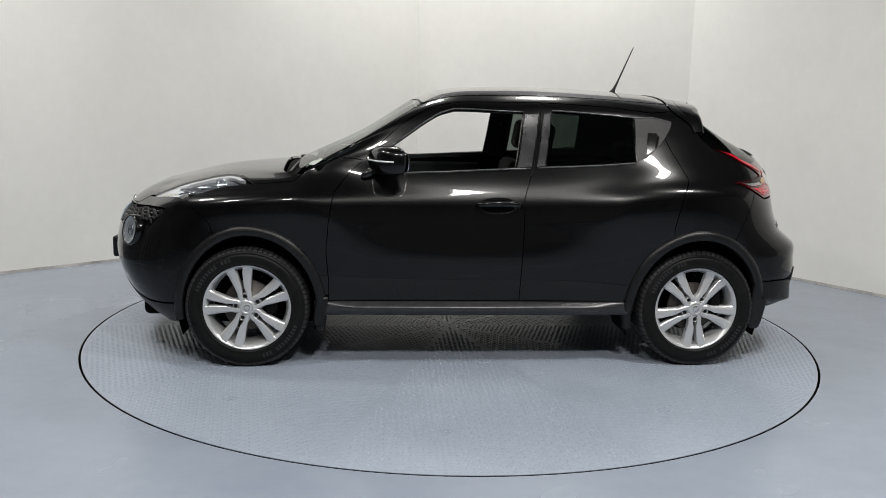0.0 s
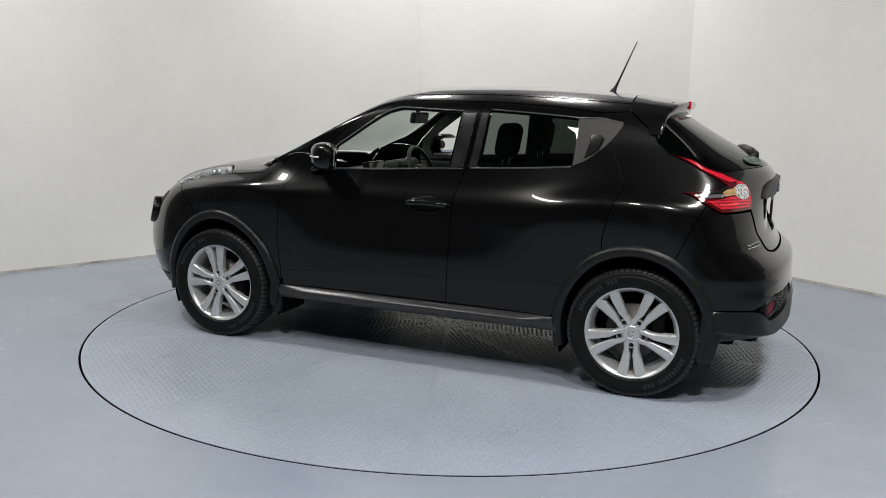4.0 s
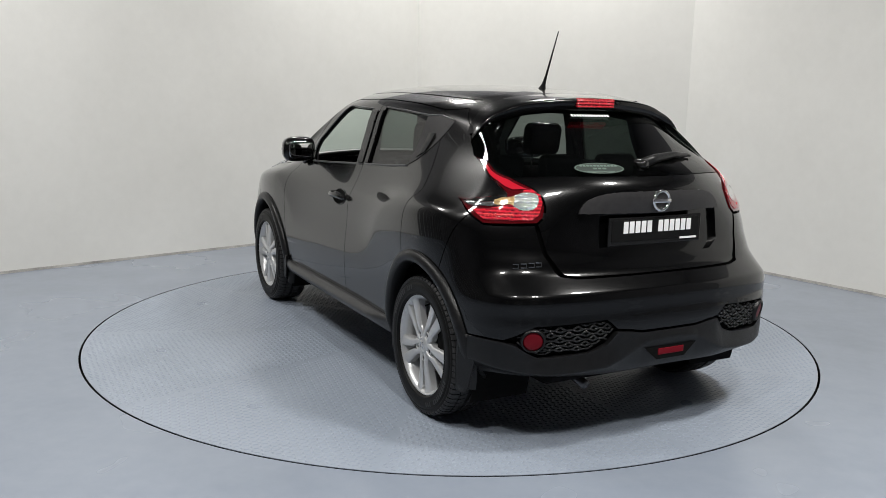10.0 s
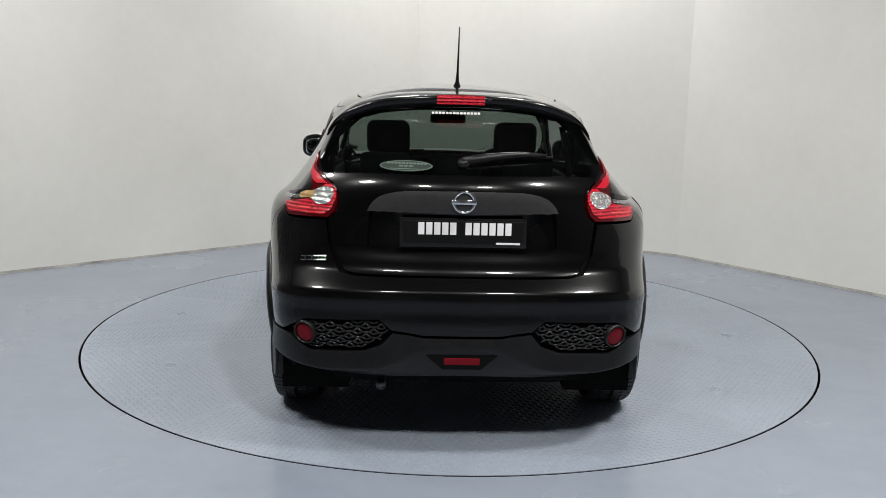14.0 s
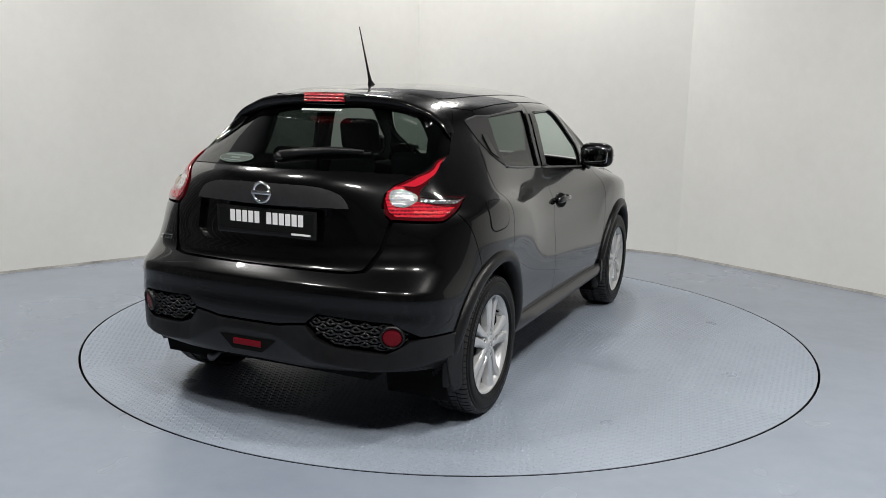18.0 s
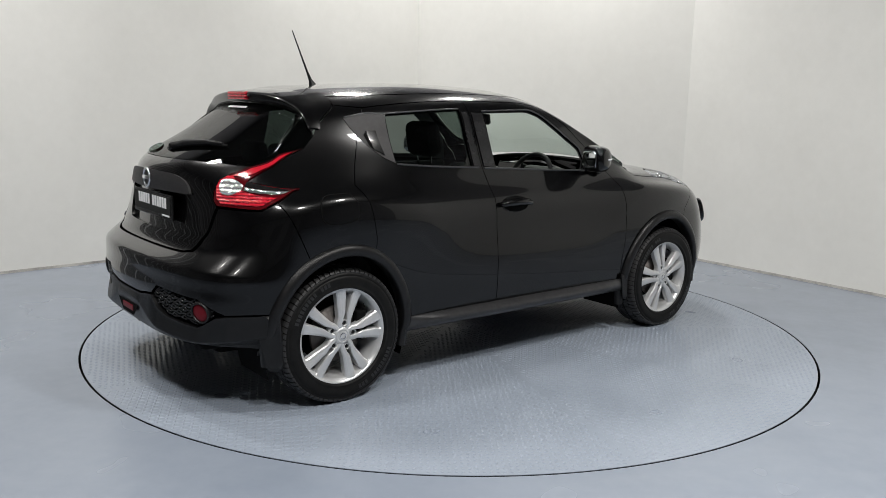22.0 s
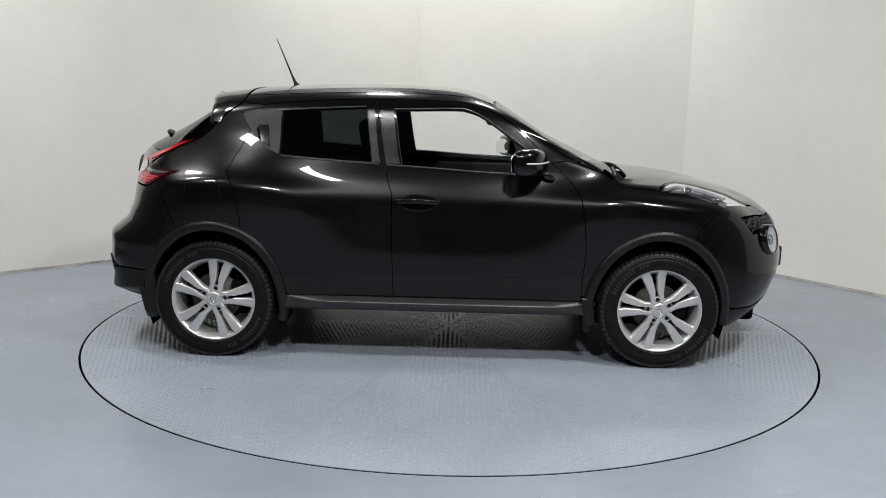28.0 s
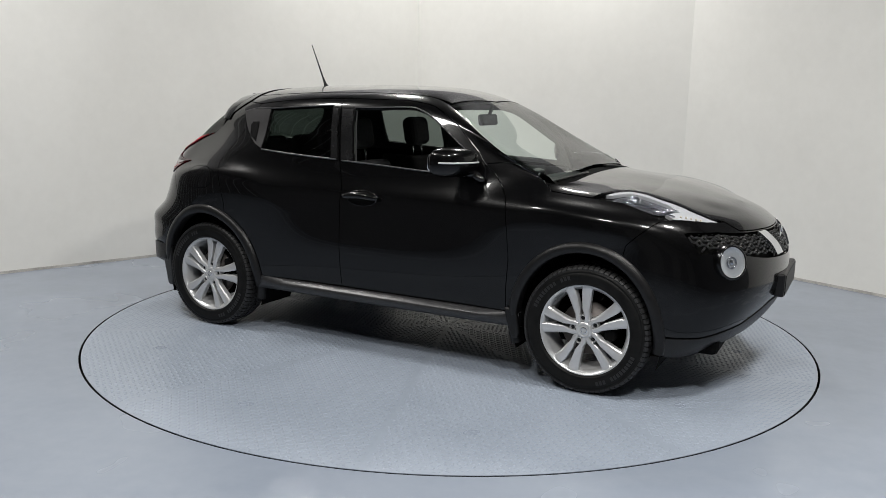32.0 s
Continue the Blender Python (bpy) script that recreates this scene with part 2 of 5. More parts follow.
gap.matrix_basis = Matrix.Translation((-1.62, 3.113, 0)) @ Matrix.Rotation(math.atan2(K1[1] - W0[1], K1[0] - W0[0]), 4, "Z")
tagged(gap, "black boxes standing for the shade in a slot at the wall foot", kind="structure")
wall("wall_back", K2, K1, WALL, "white plastered studio wall behind the turntable", z1=WHITE_TOP)
wall("wall_back_upper", K2, K1, FAR, "unseen dark wall added above the white studio wall to darken reflections", z0=WHITE_TOP)
wall("wall_right", K3, K2, WALL, "white plastered studio wall in softer light", z1=WHITE_TOP)
wall("wall_right_upper", K3, K2, FAR, "unseen dark wall added above the white studio wall to darken reflections", z0=WHITE_TOP)
GRUBBY = grain(mat("grubby_edge", (0.45, 0.43, 0.40), 0.8), 4, (0.26, 0.25, 0.24), (0.62, 0.60, 0.56), bump=0.3, bump_scale=40)
for name, a, b in (("trim_right", K3, K2), ("trim_back", K2, K1), ("trim_left", K1, W0)):
    d = (Vector(b) - Vector(a)).normalized()
    n = Vector((-d.y, d.x)) * .004
    slab(name, [Vector(a), Vector(b), Vector(b) + n, Vector(a) + n], .0, .022, GRUBBY, "scuffed grubby edge along the wall foot")
# unseen walls and doors added behind the camera: they close the room for reflections
wall("wall_behind_a", K0, (-6.6, -12.0), FAR, "unseen dark wall added to close the hall")
HALL = grain(mat("pale_hall_wall", (0.42, 0.42, 0.42), 0.7), 0.7, (0.30, 0.30, 0.30), (0.40, 0.40, 0.40))
wall("wall_behind_b", (-6.6, -12.0), (6.0, -12.0), HALL, "unseen pale wall added behind the camera for reflections")
for k, (dx, w) in enumerate(((-4.2, 2.2), (.4, 1.9), (3.9, 1.6))):
    bm = bmesh.new()
    box(bm, dx, -11.985, 1.32, w, .03, 2.64, .004)
    door = tagged(part("door_%d" % (k + 1), bm, FAR), "unseen dark door added to the pale wall behind the camera", kind="structure")
    for h in range(4):
        bm = bmesh.new()
        box(bm, dx, -11.965, .34 + h * .65, w - .1, .012, .6, .003)
        part("panel", bm, FAR, door)
wall("wall_behind_c", (6.0, -12.0), K3, FAR, "unseen dark wall added to close the hall")
SHUTTER = grain(mat("dark_shutter", (0.05, 0.05, 0.052), 0.5), 3, (0.035, 0.035, 0.037), (0.06, 0.06, 0.062), rough=(0.4, 0.6))
RIB = grain(mat("galvanised_rib", (0.6, 0.61, 0.62), 0.35, 0.2), 3, (0.5, 0.51, 0.52), (0.65, 0.66, 0.67), rough=(0.3, 0.45))


def ribbed_sheet(parent, x, y, turn, width=1.05, height=CEILING - .1, ribs=3):
    """A dark steel sheet with bright upright ribs."""
    bm = bmesh.new()
    box(bm, width / 2, -.008, height / 2 + .02, width, .012, height)
    sheet = part("ribbed_sheet", bm, SHUTTER, parent)
    sheet.matrix_basis = pose(x, y, 0, 0, 0, turn)
    for k in range(ribs):
        bm = bmesh.new()
        box(bm, (k + .5) * width / ribs, .012, height / 2 + .02, .026, .03, height, .006, None, 1)
        part("rib", bm, RIB, sheet)


bend = Vector((K0[0] - W0[0], K0[1] - W0[1])).normalized()
for k in range(3):
    ribbed_sheet(bpy.data.objects["wall_shutter"], W0[0] + bend.x * 1.07 * k + .012 * -bend.y, W0[1] + bend.y * 1.07 * k + .012 * bend.x, math.degrees(math.atan2(bend.y, bend.x)))
for k in range(2):
    ribbed_sheet(bpy.data.objects["wall_behind_a"], -6.585, -1.7 - k * 1.08, -90)
slab("ceiling", [(-6.8, -12.2), (6.2, -12.2), (6.2, 4.6), (-6.8, 4.6)], CEILING, CEILING + 0.1, CEIL, "dark hall ceiling")


# ---------------------------------------------------------------- turntable
TREAD = grain(mat("tread_plate", (0.27, 0.30, 0.35), 0.3), 1.3, (0.255, 0.293, 0.352), (0.300, 0.340, 0.405), detail=1.5, rough=(0.24, 0.34))
SECTORS = 10


def lathe_z(profile, steps):
    v, f = lathe(profile, steps)
    return [(x, z, y) for x, y, z in v], f


def turntable():
    """Ten steel sectors with raised lugs, each sector laid along its own radius."""
    base = tagged(new("turntable"), "round steel turntable of grey-painted tread plate, flush in the floor", "turntable")
    half = math.pi / SECTORS
    n = 24
    rim = [(RING * math.cos(-half + 2 * half * i / n), RING * math.sin(-half + 2 * half * i / n)) for i in range(n + 1)]
    off = .0003 / math.sin(half)
    outline = [(off, 0)] + [(x * (1 - .0005) + off * .0, y * (1 - .0005)) for x, y in rim]
    verts = [(x, y, 0) for x, y in outline] + [(x, y, -.003) for x, y in outline]
    k = len(outline)
    faces = [tuple(range(k))] + [(i, i + k, (i + 1) % k + k, (i + 1) % k) for i in range(k)]
    sheet = mesh_of("plate", verts, faces, TREAD, False)
    # lugs
    V, F = [], []
    pitch, ll, ww, hh = .0285, .0140, .0055, .0032
    for i in range(int(RING / pitch) + 1):
        for j in range(-int(RING * math.sin(half) / pitch) - 1, int(RING * math.sin(half) / pitch) + 2):
            x, y = (i + .5) * pitch, j * pitch
            if math.hypot(x, y) > RING - .02 or abs(y) > (x - .02) * math.tan(half) - .012:
                continue
            a = radians(45 if (i + j) % 2 else -45)
            c, s_ = math.cos(a), math.sin(a)
            q = len(V)
            for p, w, h in ((-ll, 0, 0), (-ll * .5, -ww, 0), (ll * .5, -ww, 0), (ll, 0, 0), (ll * .5, ww, 0), (-ll * .5, ww, 0), (-ll * .55, 0, hh), (ll * .55, 0, hh)):
                V.append((x + p * c - w * s_, y + p * s_ + w * c, h))
            F += [tuple(q + e for e in f) for f in ((0, 1, 6), (1, 2, 7, 6), (2, 3, 7), (3, 4, 7), (4, 5, 6, 7), (5, 0, 6))]
    lugs = mesh_of("tread_pattern", V, F, TREAD)
    for r in range(SECTORS):
        p = put("plate", sheet, base)
        p.matrix_basis = pose(0, 0, 0, 0, 0, 18 + r * 36)
        tagged(put("tread_pattern", lugs, p), kind="stuff")
    ring = mesh_of("rim", *lathe_z([(RING - 0.02, -0.1), (RING - 0.002, -0.1), (RING - 0.002, -0.0045), (RING - 0.02, -0.0045)], 96), DARK)
    put("rim", ring, base, "dark steel rim")
    return base


table = turntable()

# ---------------------------------------------------------------- light panels on the ceiling
GLOW = bpy.data.materials.new("lit_diffuser")
GLOW.use_nodes = True
GLOW.node_tree.nodes["Principled BSDF"].inputs["Emission Color"].default_value = (1, 0.985, 0.96, 1)
GLOW.node_tree.nodes["Principled BSDF"].inputs["Emission Strength"].default_value = 6.0


def ceiling_light():
    base = new("ceiling_light")
    bm = bmesh.new()
    for cx, cy, sx, sy in ((0, .245, .52, .03), (0, -.245, .52, .03), (.245, 0, .03, .46), (-.245, 0, .03, .46)):
        box(bm, cx, cy, -.03, sx, sy, .06, .004)
    part("frame", bm, FRAME, base)
    bm = bmesh.new()
    box(bm, 0, 0, -.03, .46, .46, .02)
    part("diffuser", bm, GLOW, base, "glowing white diffuser")
    return tagged(base, "square white light panel lit on the ceiling", "ceiling light", "ceiling lights")


first = ceiling_light()
first.matrix_basis = pose(PANELS[0][0], PANELS[0][1], CEILING)
for lx, ly, _ in PANELS[1:]:
    copy_thing(first, pose(lx, ly, CEILING))

# ---------------------------------------------------------------- body surface of the car
# Feature lines from nose centre round the side to tail centre, (x, y, z), x forward, y to the car's left, origin on the ground amid the axles.
XS = (1.50, 1.265, 1.05, 0.90, 0.60, 0.28, -0.05, -0.40, -0.75, -1.02, -1.265, -1.48)


XT = XS[:9] + (-1.0, -1.16, -1.27)
XM = XS[:10] + (-1.24, -1.38)


def line(front, ys, zs, rear, xs=XS):
    return [*front, *zip(xs, ys, zs), *rear]


ROWS = [
    line([(1.86, 0, .22), (1.84, .27, .22), (1.79, .50, .22), (1.73, .65, .22), (1.64, .74, .23)],
         (.76, .77, .77, .765, .76, .76, .76, .76, .765, .77, .775, .77), (.24,) * 12,
         [(-1.66, .74, .28), (-1.80, .62, .28), (-1.88, .38, .28), (-1.90, .19, .28), (-1.905, 0, .28)]),
    line([(1.985, 0, .31), (1.965, .29, .31), (1.90, .54, .31), (1.81, .69, .31), (1.68, .79, .32)],
         (.82, .83, .825, .82, .815, .815, .815, .815, .82, .83, .835, .825), (.33,) * 12,
         [(-1.69, .79, .36), (-1.86, .66, .35), (-1.94, .40, .34), (-1.965, .2, .34), (-1.97, 0, .34)]),
    line([(2.085, 0, .44), (2.06, .30, .44), (1.98, .56, .44), (1.865, .71, .44), (1.70, .81, .45)],
         (.845, .855, .85, .845, .84, .838, .838, .84, .845, .855, .862, .85), (.46,) * 12,
         [(-1.71, .815, .475), (-1.89, .69, .467), (-1.97, .41, .465), (-1.995, .2, .465), (-2.0, 0, .465)]),
    line([(2.135, 0, .58), (2.105, .30, .58), (2.02, .55, .58), (1.885, .70, .59), (1.70, .81, .61)],
         (.85, .868, .865, .86, .85, .846, .846, .85, .858, .87, .88, .865), (.62,) * 12,
         [(-1.72, .83, .66), (-1.90, .70, .69), (-1.98, .42, .70), (-2.0, .2, .705), (-2.005, 0, .705)]),
    line([(2.125, 0, .70), (2.095, .29, .70), (2.005, .53, .71), (1.87, .68, .74), (1.695, .795, .77)],
         (.84, .868, .872, .866, .852, .845, .845, .850, .866, .884, .892, .872), (.78,) * 12,
         [(-1.675, .80, .78), (-1.81, .64, .772), (-1.88, .41, .765), (-1.904, .2, .763), (-1.909, 0, .763)]),
    line([(2.10, 0, .78), (2.07, .27, .79), (1.97, .50, .80), (1.84, .645, .83), (1.69, .745, .88)],
         (.828, .864, .870, .864, .853, .847, .847, .852, .868, .888, .892, .866), (.905, .925, .935, .925, .908, .903, .903, .906, .93, .965, .985, .96),
         [(-1.65, .78, .92), (-1.78, .61, .92), (-1.838, .39, .92), (-1.862, .19, .92), (-1.868, 0, .92)]),
    line([(2.06, 0, .84), (2.03, .26, .845), (1.93, .46, .86), (1.81, .59, .885), (1.68, .68, .93)],
         (.735, .775, .802, .814, .812, .809, .808, .811, .822, .831, .833, .806), (.955, .978, .99, .995, .996, 1.0, 1.008, 1.016, 1.035, 1.05, 1.05, 1.03),
         [(-1.62, .745, 1.025), (-1.75, .57, 1.035), (-1.832, .36, 1.04), (-1.866, .18, 1.045), (-1.877, 0, 1.045)]),
    line([(2.01, 0, .885), (1.985, .24, .89), (1.90, .42, .90), (1.79, .53, .925), (1.675, .61, .965)],
         (.67, .71, .738, .757, .772, .776, .775, .777, .781, .779, .760, .722), (.995, 1.015, 1.03, 1.05, 1.085, 1.105, 1.12, 1.13, 1.145, 1.15, 1.14, 1.12),
         [(-1.60, .675, 1.125), (-1.695, .535, 1.145), (-1.79, .35, 1.153), (-1.838, .175, 1.155), (-1.85, 0, 1.155)]),
    line([(1.975, 0, .91), (1.95, .22, .915), (1.875, .37, .925), (1.775, .46, .95), (1.67, .52, .985)],
         (.58, .64, .70, .727, .748, .748, .746, .743, .734, .717, .688, .640), (1.02, 1.035, 1.045, 1.09, 1.17, 1.22, 1.235, 1.24, 1.245, 1.25, 1.24, 1.225),
         [(-1.49, .60, 1.235), (-1.56, .49, 1.245), (-1.63, .32, 1.25), (-1.66, .16, 1.253), (-1.668, 0, 1.253)]),
    line([(1.94, 0, .93), (1.92, .18, .935), (1.85, .31, .945), (1.765, .38, .965), (1.67, .42, .998)],
         (.48, .55, .66, .715, .70, .665, .685, .685, .672, .648, .616, .588), (1.035, 1.05, 1.06, 1.115, 1.25, 1.37, 1.385, 1.39, 1.385, 1.375, 1.355, 1.335),
         [(-1.38, .53, 1.33), (-1.43, .43, 1.342), (-1.465, .29, 1.352), (-1.478, .14, 1.356), (-1.482, 0, 1.356)], xs=XM),
    line([(1.91, 0, .945), (1.89, .14, .95), (1.83, .24, .965), (1.755, .29, .985), (1.67, .32, 1.008)],
         (.36, .43, .60, .69, .655, .585, .605, .605, .595, .575, .545, .51), (1.045, 1.065, 1.075, 1.13, 1.29, 1.455, 1.485, 1.49, 1.475, 1.46, 1.445, 1.435),
         [(-1.29, .46, 1.42), (-1.31, .40, 1.437), (-1.33, .28, 1.447), (-1.34, .14, 1.45), (-1.345, 0, 1.45)], xs=XT),
    line([(1.885, 0, .958), (1.87, .08, .962), (1.82, .13, .975), (1.75, .16, .993), (1.67, .17, 1.015)],
         (.2, .23, .35, .42, .40, .34, .36, .36, .35, .34, .33, .31), (1.052, 1.078, 1.10, 1.16, 1.30, 1.50, 1.548, 1.556, 1.547, 1.533, 1.515, 1.495),
         [(-1.34, .30, 1.475), (-1.355, .26, 1.475), (-1.37, .18, 1.475), (-1.378, .09, 1.475), (-1.383, 0, 1.475)], xs=XT),
    line([(1.86, 0, .97), (1.84, 0, .975), (1.80, 0, .985), (1.74, 0, 1.0), (1.67, 0, 1.018)],
         (0,) * 12, (1.06, 1.088, 1.11, 1.175, 1.318, 1.518, 1.566, 1.575, 1.564, 1.547, 1.528, 1.507),
         [(-1.355, 0, 1.49), (-1.365, 0, 1.486), (-1.373, 0, 1.483), (-1.38, 0, 1.48), (-1.385, 0, 1.478)], xs=XT),
]
NET = np.array(ROWS).transpose(1, 0, 2)          # stations x rows x 3
NU, NV = NET.shape[0], NET.shape[1]
FLIP = np.array([1.0, -1.0, 1.0])


def padded(net):
    a = np.concatenate([net[2:0:-1] * FLIP, net, net[-2:-4:-1] * FLIP], 0)
    return np.concatenate([2 * a[:, :1] - a[:, 2:0:-1], a, a[:, -2:-4:-1] * FLIP], 1)


def basis(t):
    return np.stack([(1 - t) ** 3, 3 * t ** 3 - 6 * t ** 2 + 4, -3 * t ** 3 + 3 * t ** 2 + 3 * t + 1, t ** 3], -1) / 6


def surf_of(pad, u, v):
    u, v = np.asarray(u, float), np.asarray(v, float)
    iu = np.clip(np.floor(u).astype(int), 0, NU - 2)
    iv = np.clip(np.floor(v).astype(int), 0, NV - 2)
    bu, bv = basis(u - iu), basis(v - iv)
    out = np.zeros(u.shape + (3,))
    for i in range(4):
        for j in range(4):
            out += (bu[..., i] * bv[..., j])[..., None] * pad[iu + i + 1, iv + j + 1]
    return out


gu, gv = np.meshgrid(np.arange(NU), np.arange(NV), indexing="ij")
CTRL = NET.copy()
for _ in range(3):
    CTRL += 0.8 * (NET - surf_of(padded(CTRL), gu, gv))
PAD = padded(CTRL)


def step(x, a, b):
    t = np.clip((x - a) / (b - a), 0, 1)
    return t * t * (3 - 2 * t)


HUMPS = ((1.262, .68, 1), (-1.262, .745, -1))     # wheel x, radius of the haunch's crease, side towards the end


def surf(u, v):
    """The body surface, with tighter creases along the rear bumper's ledge and round the haunches."""
    u, v = np.asarray(u, float), np.asarray(v, float)
    p = surf_of(PAD, u, v)
    k = .85 * step(u, 15.9, 17.3) * step(v, 2.2, 2.7) * (1 - step(v, 4.2, 4.8))
    if np.any(k > 0):
        n = np.clip(np.round(v), 1, NV - 2)
        a, b, c = surf_of(PAD, u, n - 1), surf_of(PAD, u, n), surf_of(PAD, u, n + 1)
        d, r = (v - n)[..., None], .16
        hard = b + np.where(d > 0, d * (c - b), d * (b - a)) + (a - 2 * b + c) * np.maximum(r - np.abs(d), 0) ** 2 / (4 * r)
        p = p + k[..., None] * (hard - p)
    x, z = p[..., 0], p[..., 2]
    fade = step(z, .58, .93) * (1 - step(z, 1.14, 1.48)) * step(u, 4.6, 5.6) * (1 - step(u, 15.0, 16.4)) * (1 - step(v, 8.2, 9.8))
    if np.any(fade > 0):
        sink = 1.0
        for cx, rad, end in HUMPS:
            rho = np.sqrt((x - cx) ** 2 + (z - .332) ** 2)
            q = rho - rad
            w = (np.sqrt(q * q + .025 ** 2) + q) * .5 / .20
            sink = np.minimum(sink, 1 - np.exp(-w * 1.6) * (1 + w * .35))
        out = np.zeros_like(p)
        out[..., 1] = -.024 * np.maximum(sink, 0) * fade
        p = p + out
    return p


def normals(u, v):
    e = 0.02
    u0, u1 = np.clip(u - e, 0, NU - 1), np.clip(u + e, 0, NU - 1)
    v0, v1 = np.clip(v - e, 0, NV - 1), np.clip(v + e, 0, NV - 1)
    n = np.cross(surf(u1, v) - surf(u0, v), surf(u, v1) - surf(u, v0))
    return n / (np.linalg.norm(n, axis=-1, keepdims=True) + 1e-12)


DU, DV = np.meshgrid(np.linspace(0, NU - 1, 421), np.linspace(0, NV - 1, 241), indexing="ij")
DS = surf(DU, DV)
REGION = {"side": (0, 2, (3.0, 17.6), (0, 11)), "rear": (1, 2, (15.5, 21), (0, 11)), "front": (1, 2, (0, 5.5), (0, 12)), "top": (0, 1, (0, 21), (6, 12))}


def to_uv(points, region):
    """Surface parameters of points that are given in two of the three axes."""
    a, b, ur, vr = REGION[region]
    mask = (DU >= ur[0]) & (DU <= ur[1]) & (DV >= vr[0]) & (DV <= vr[1])
    cu, cv, cs = DU[mask], DV[mask], DS[mask]
    out = []
    for p in np.asarray(points, float):
        k = np.argmin((cs[:, a] - p[0]) ** 2 + (cs[:, b] - p[1]) ** 2)
        u, v = cu[k], cv[k]
        for _ in range(4):
            e = 1e-3
            s = surf(u, v)
            ju, jv = (surf(u + e, v) - s) / e, (surf(u, v + e) - s) / e
            j = np.array([[ju[a], jv[a]], [ju[b], jv[b]]])
            r = p - s[[a, b]]
            d = np.linalg.lstsq(j + 1e-9 * np.eye(2), r, rcond=None)[0]
            d = np.clip(d, -0.08, 0.08)
            u, v = float(np.clip(u + d[0], ur[0], ur[1])), float(np.clip(v + d[1], vr[0], vr[1]))
        out.append((u, v))
    return np.array(out)


def densify(poly, step):
    out = []
    n = len(poly)
    for i in range(n):
        a, b = np.array(poly[i], float), np.array(poly[(i + 1) % n], float)
        k = max(1, int(np.ceil(np.linalg.norm(b - a) / step)))
        out += [a + (b - a) * j / k for j in range(k)]
    return out


def inside(poly, pts):
    x, y = pts[:, 0], pts[:, 1]
    hit = np.zeros(len(pts), bool)
    n = len(poly)
    for i in range(n):
        x0, y0 = poly[i]
        x1, y1 = poly[(i + 1) % n]
        if y0 == y1:
            continue
        c = (y0 > y) != (y1 > y)
        hit ^= c & (x < (x1 - x0) * (y - y0) / (y1 - y0) + x0)
    return hit


def smooth_poly(poly, rounds=2):
    """Rounded corners by cutting them."""
    p = [np.array(q, float) for q in poly]
    for _ in range(rounds):
        q = []
        for i in range(len(p)):
            a, b = p[i], p[(i + 1) % len(p)]
            q += [0.8 * a + 0.2 * b, 0.2 * a + 0.8 * b]
        p = q
    return p


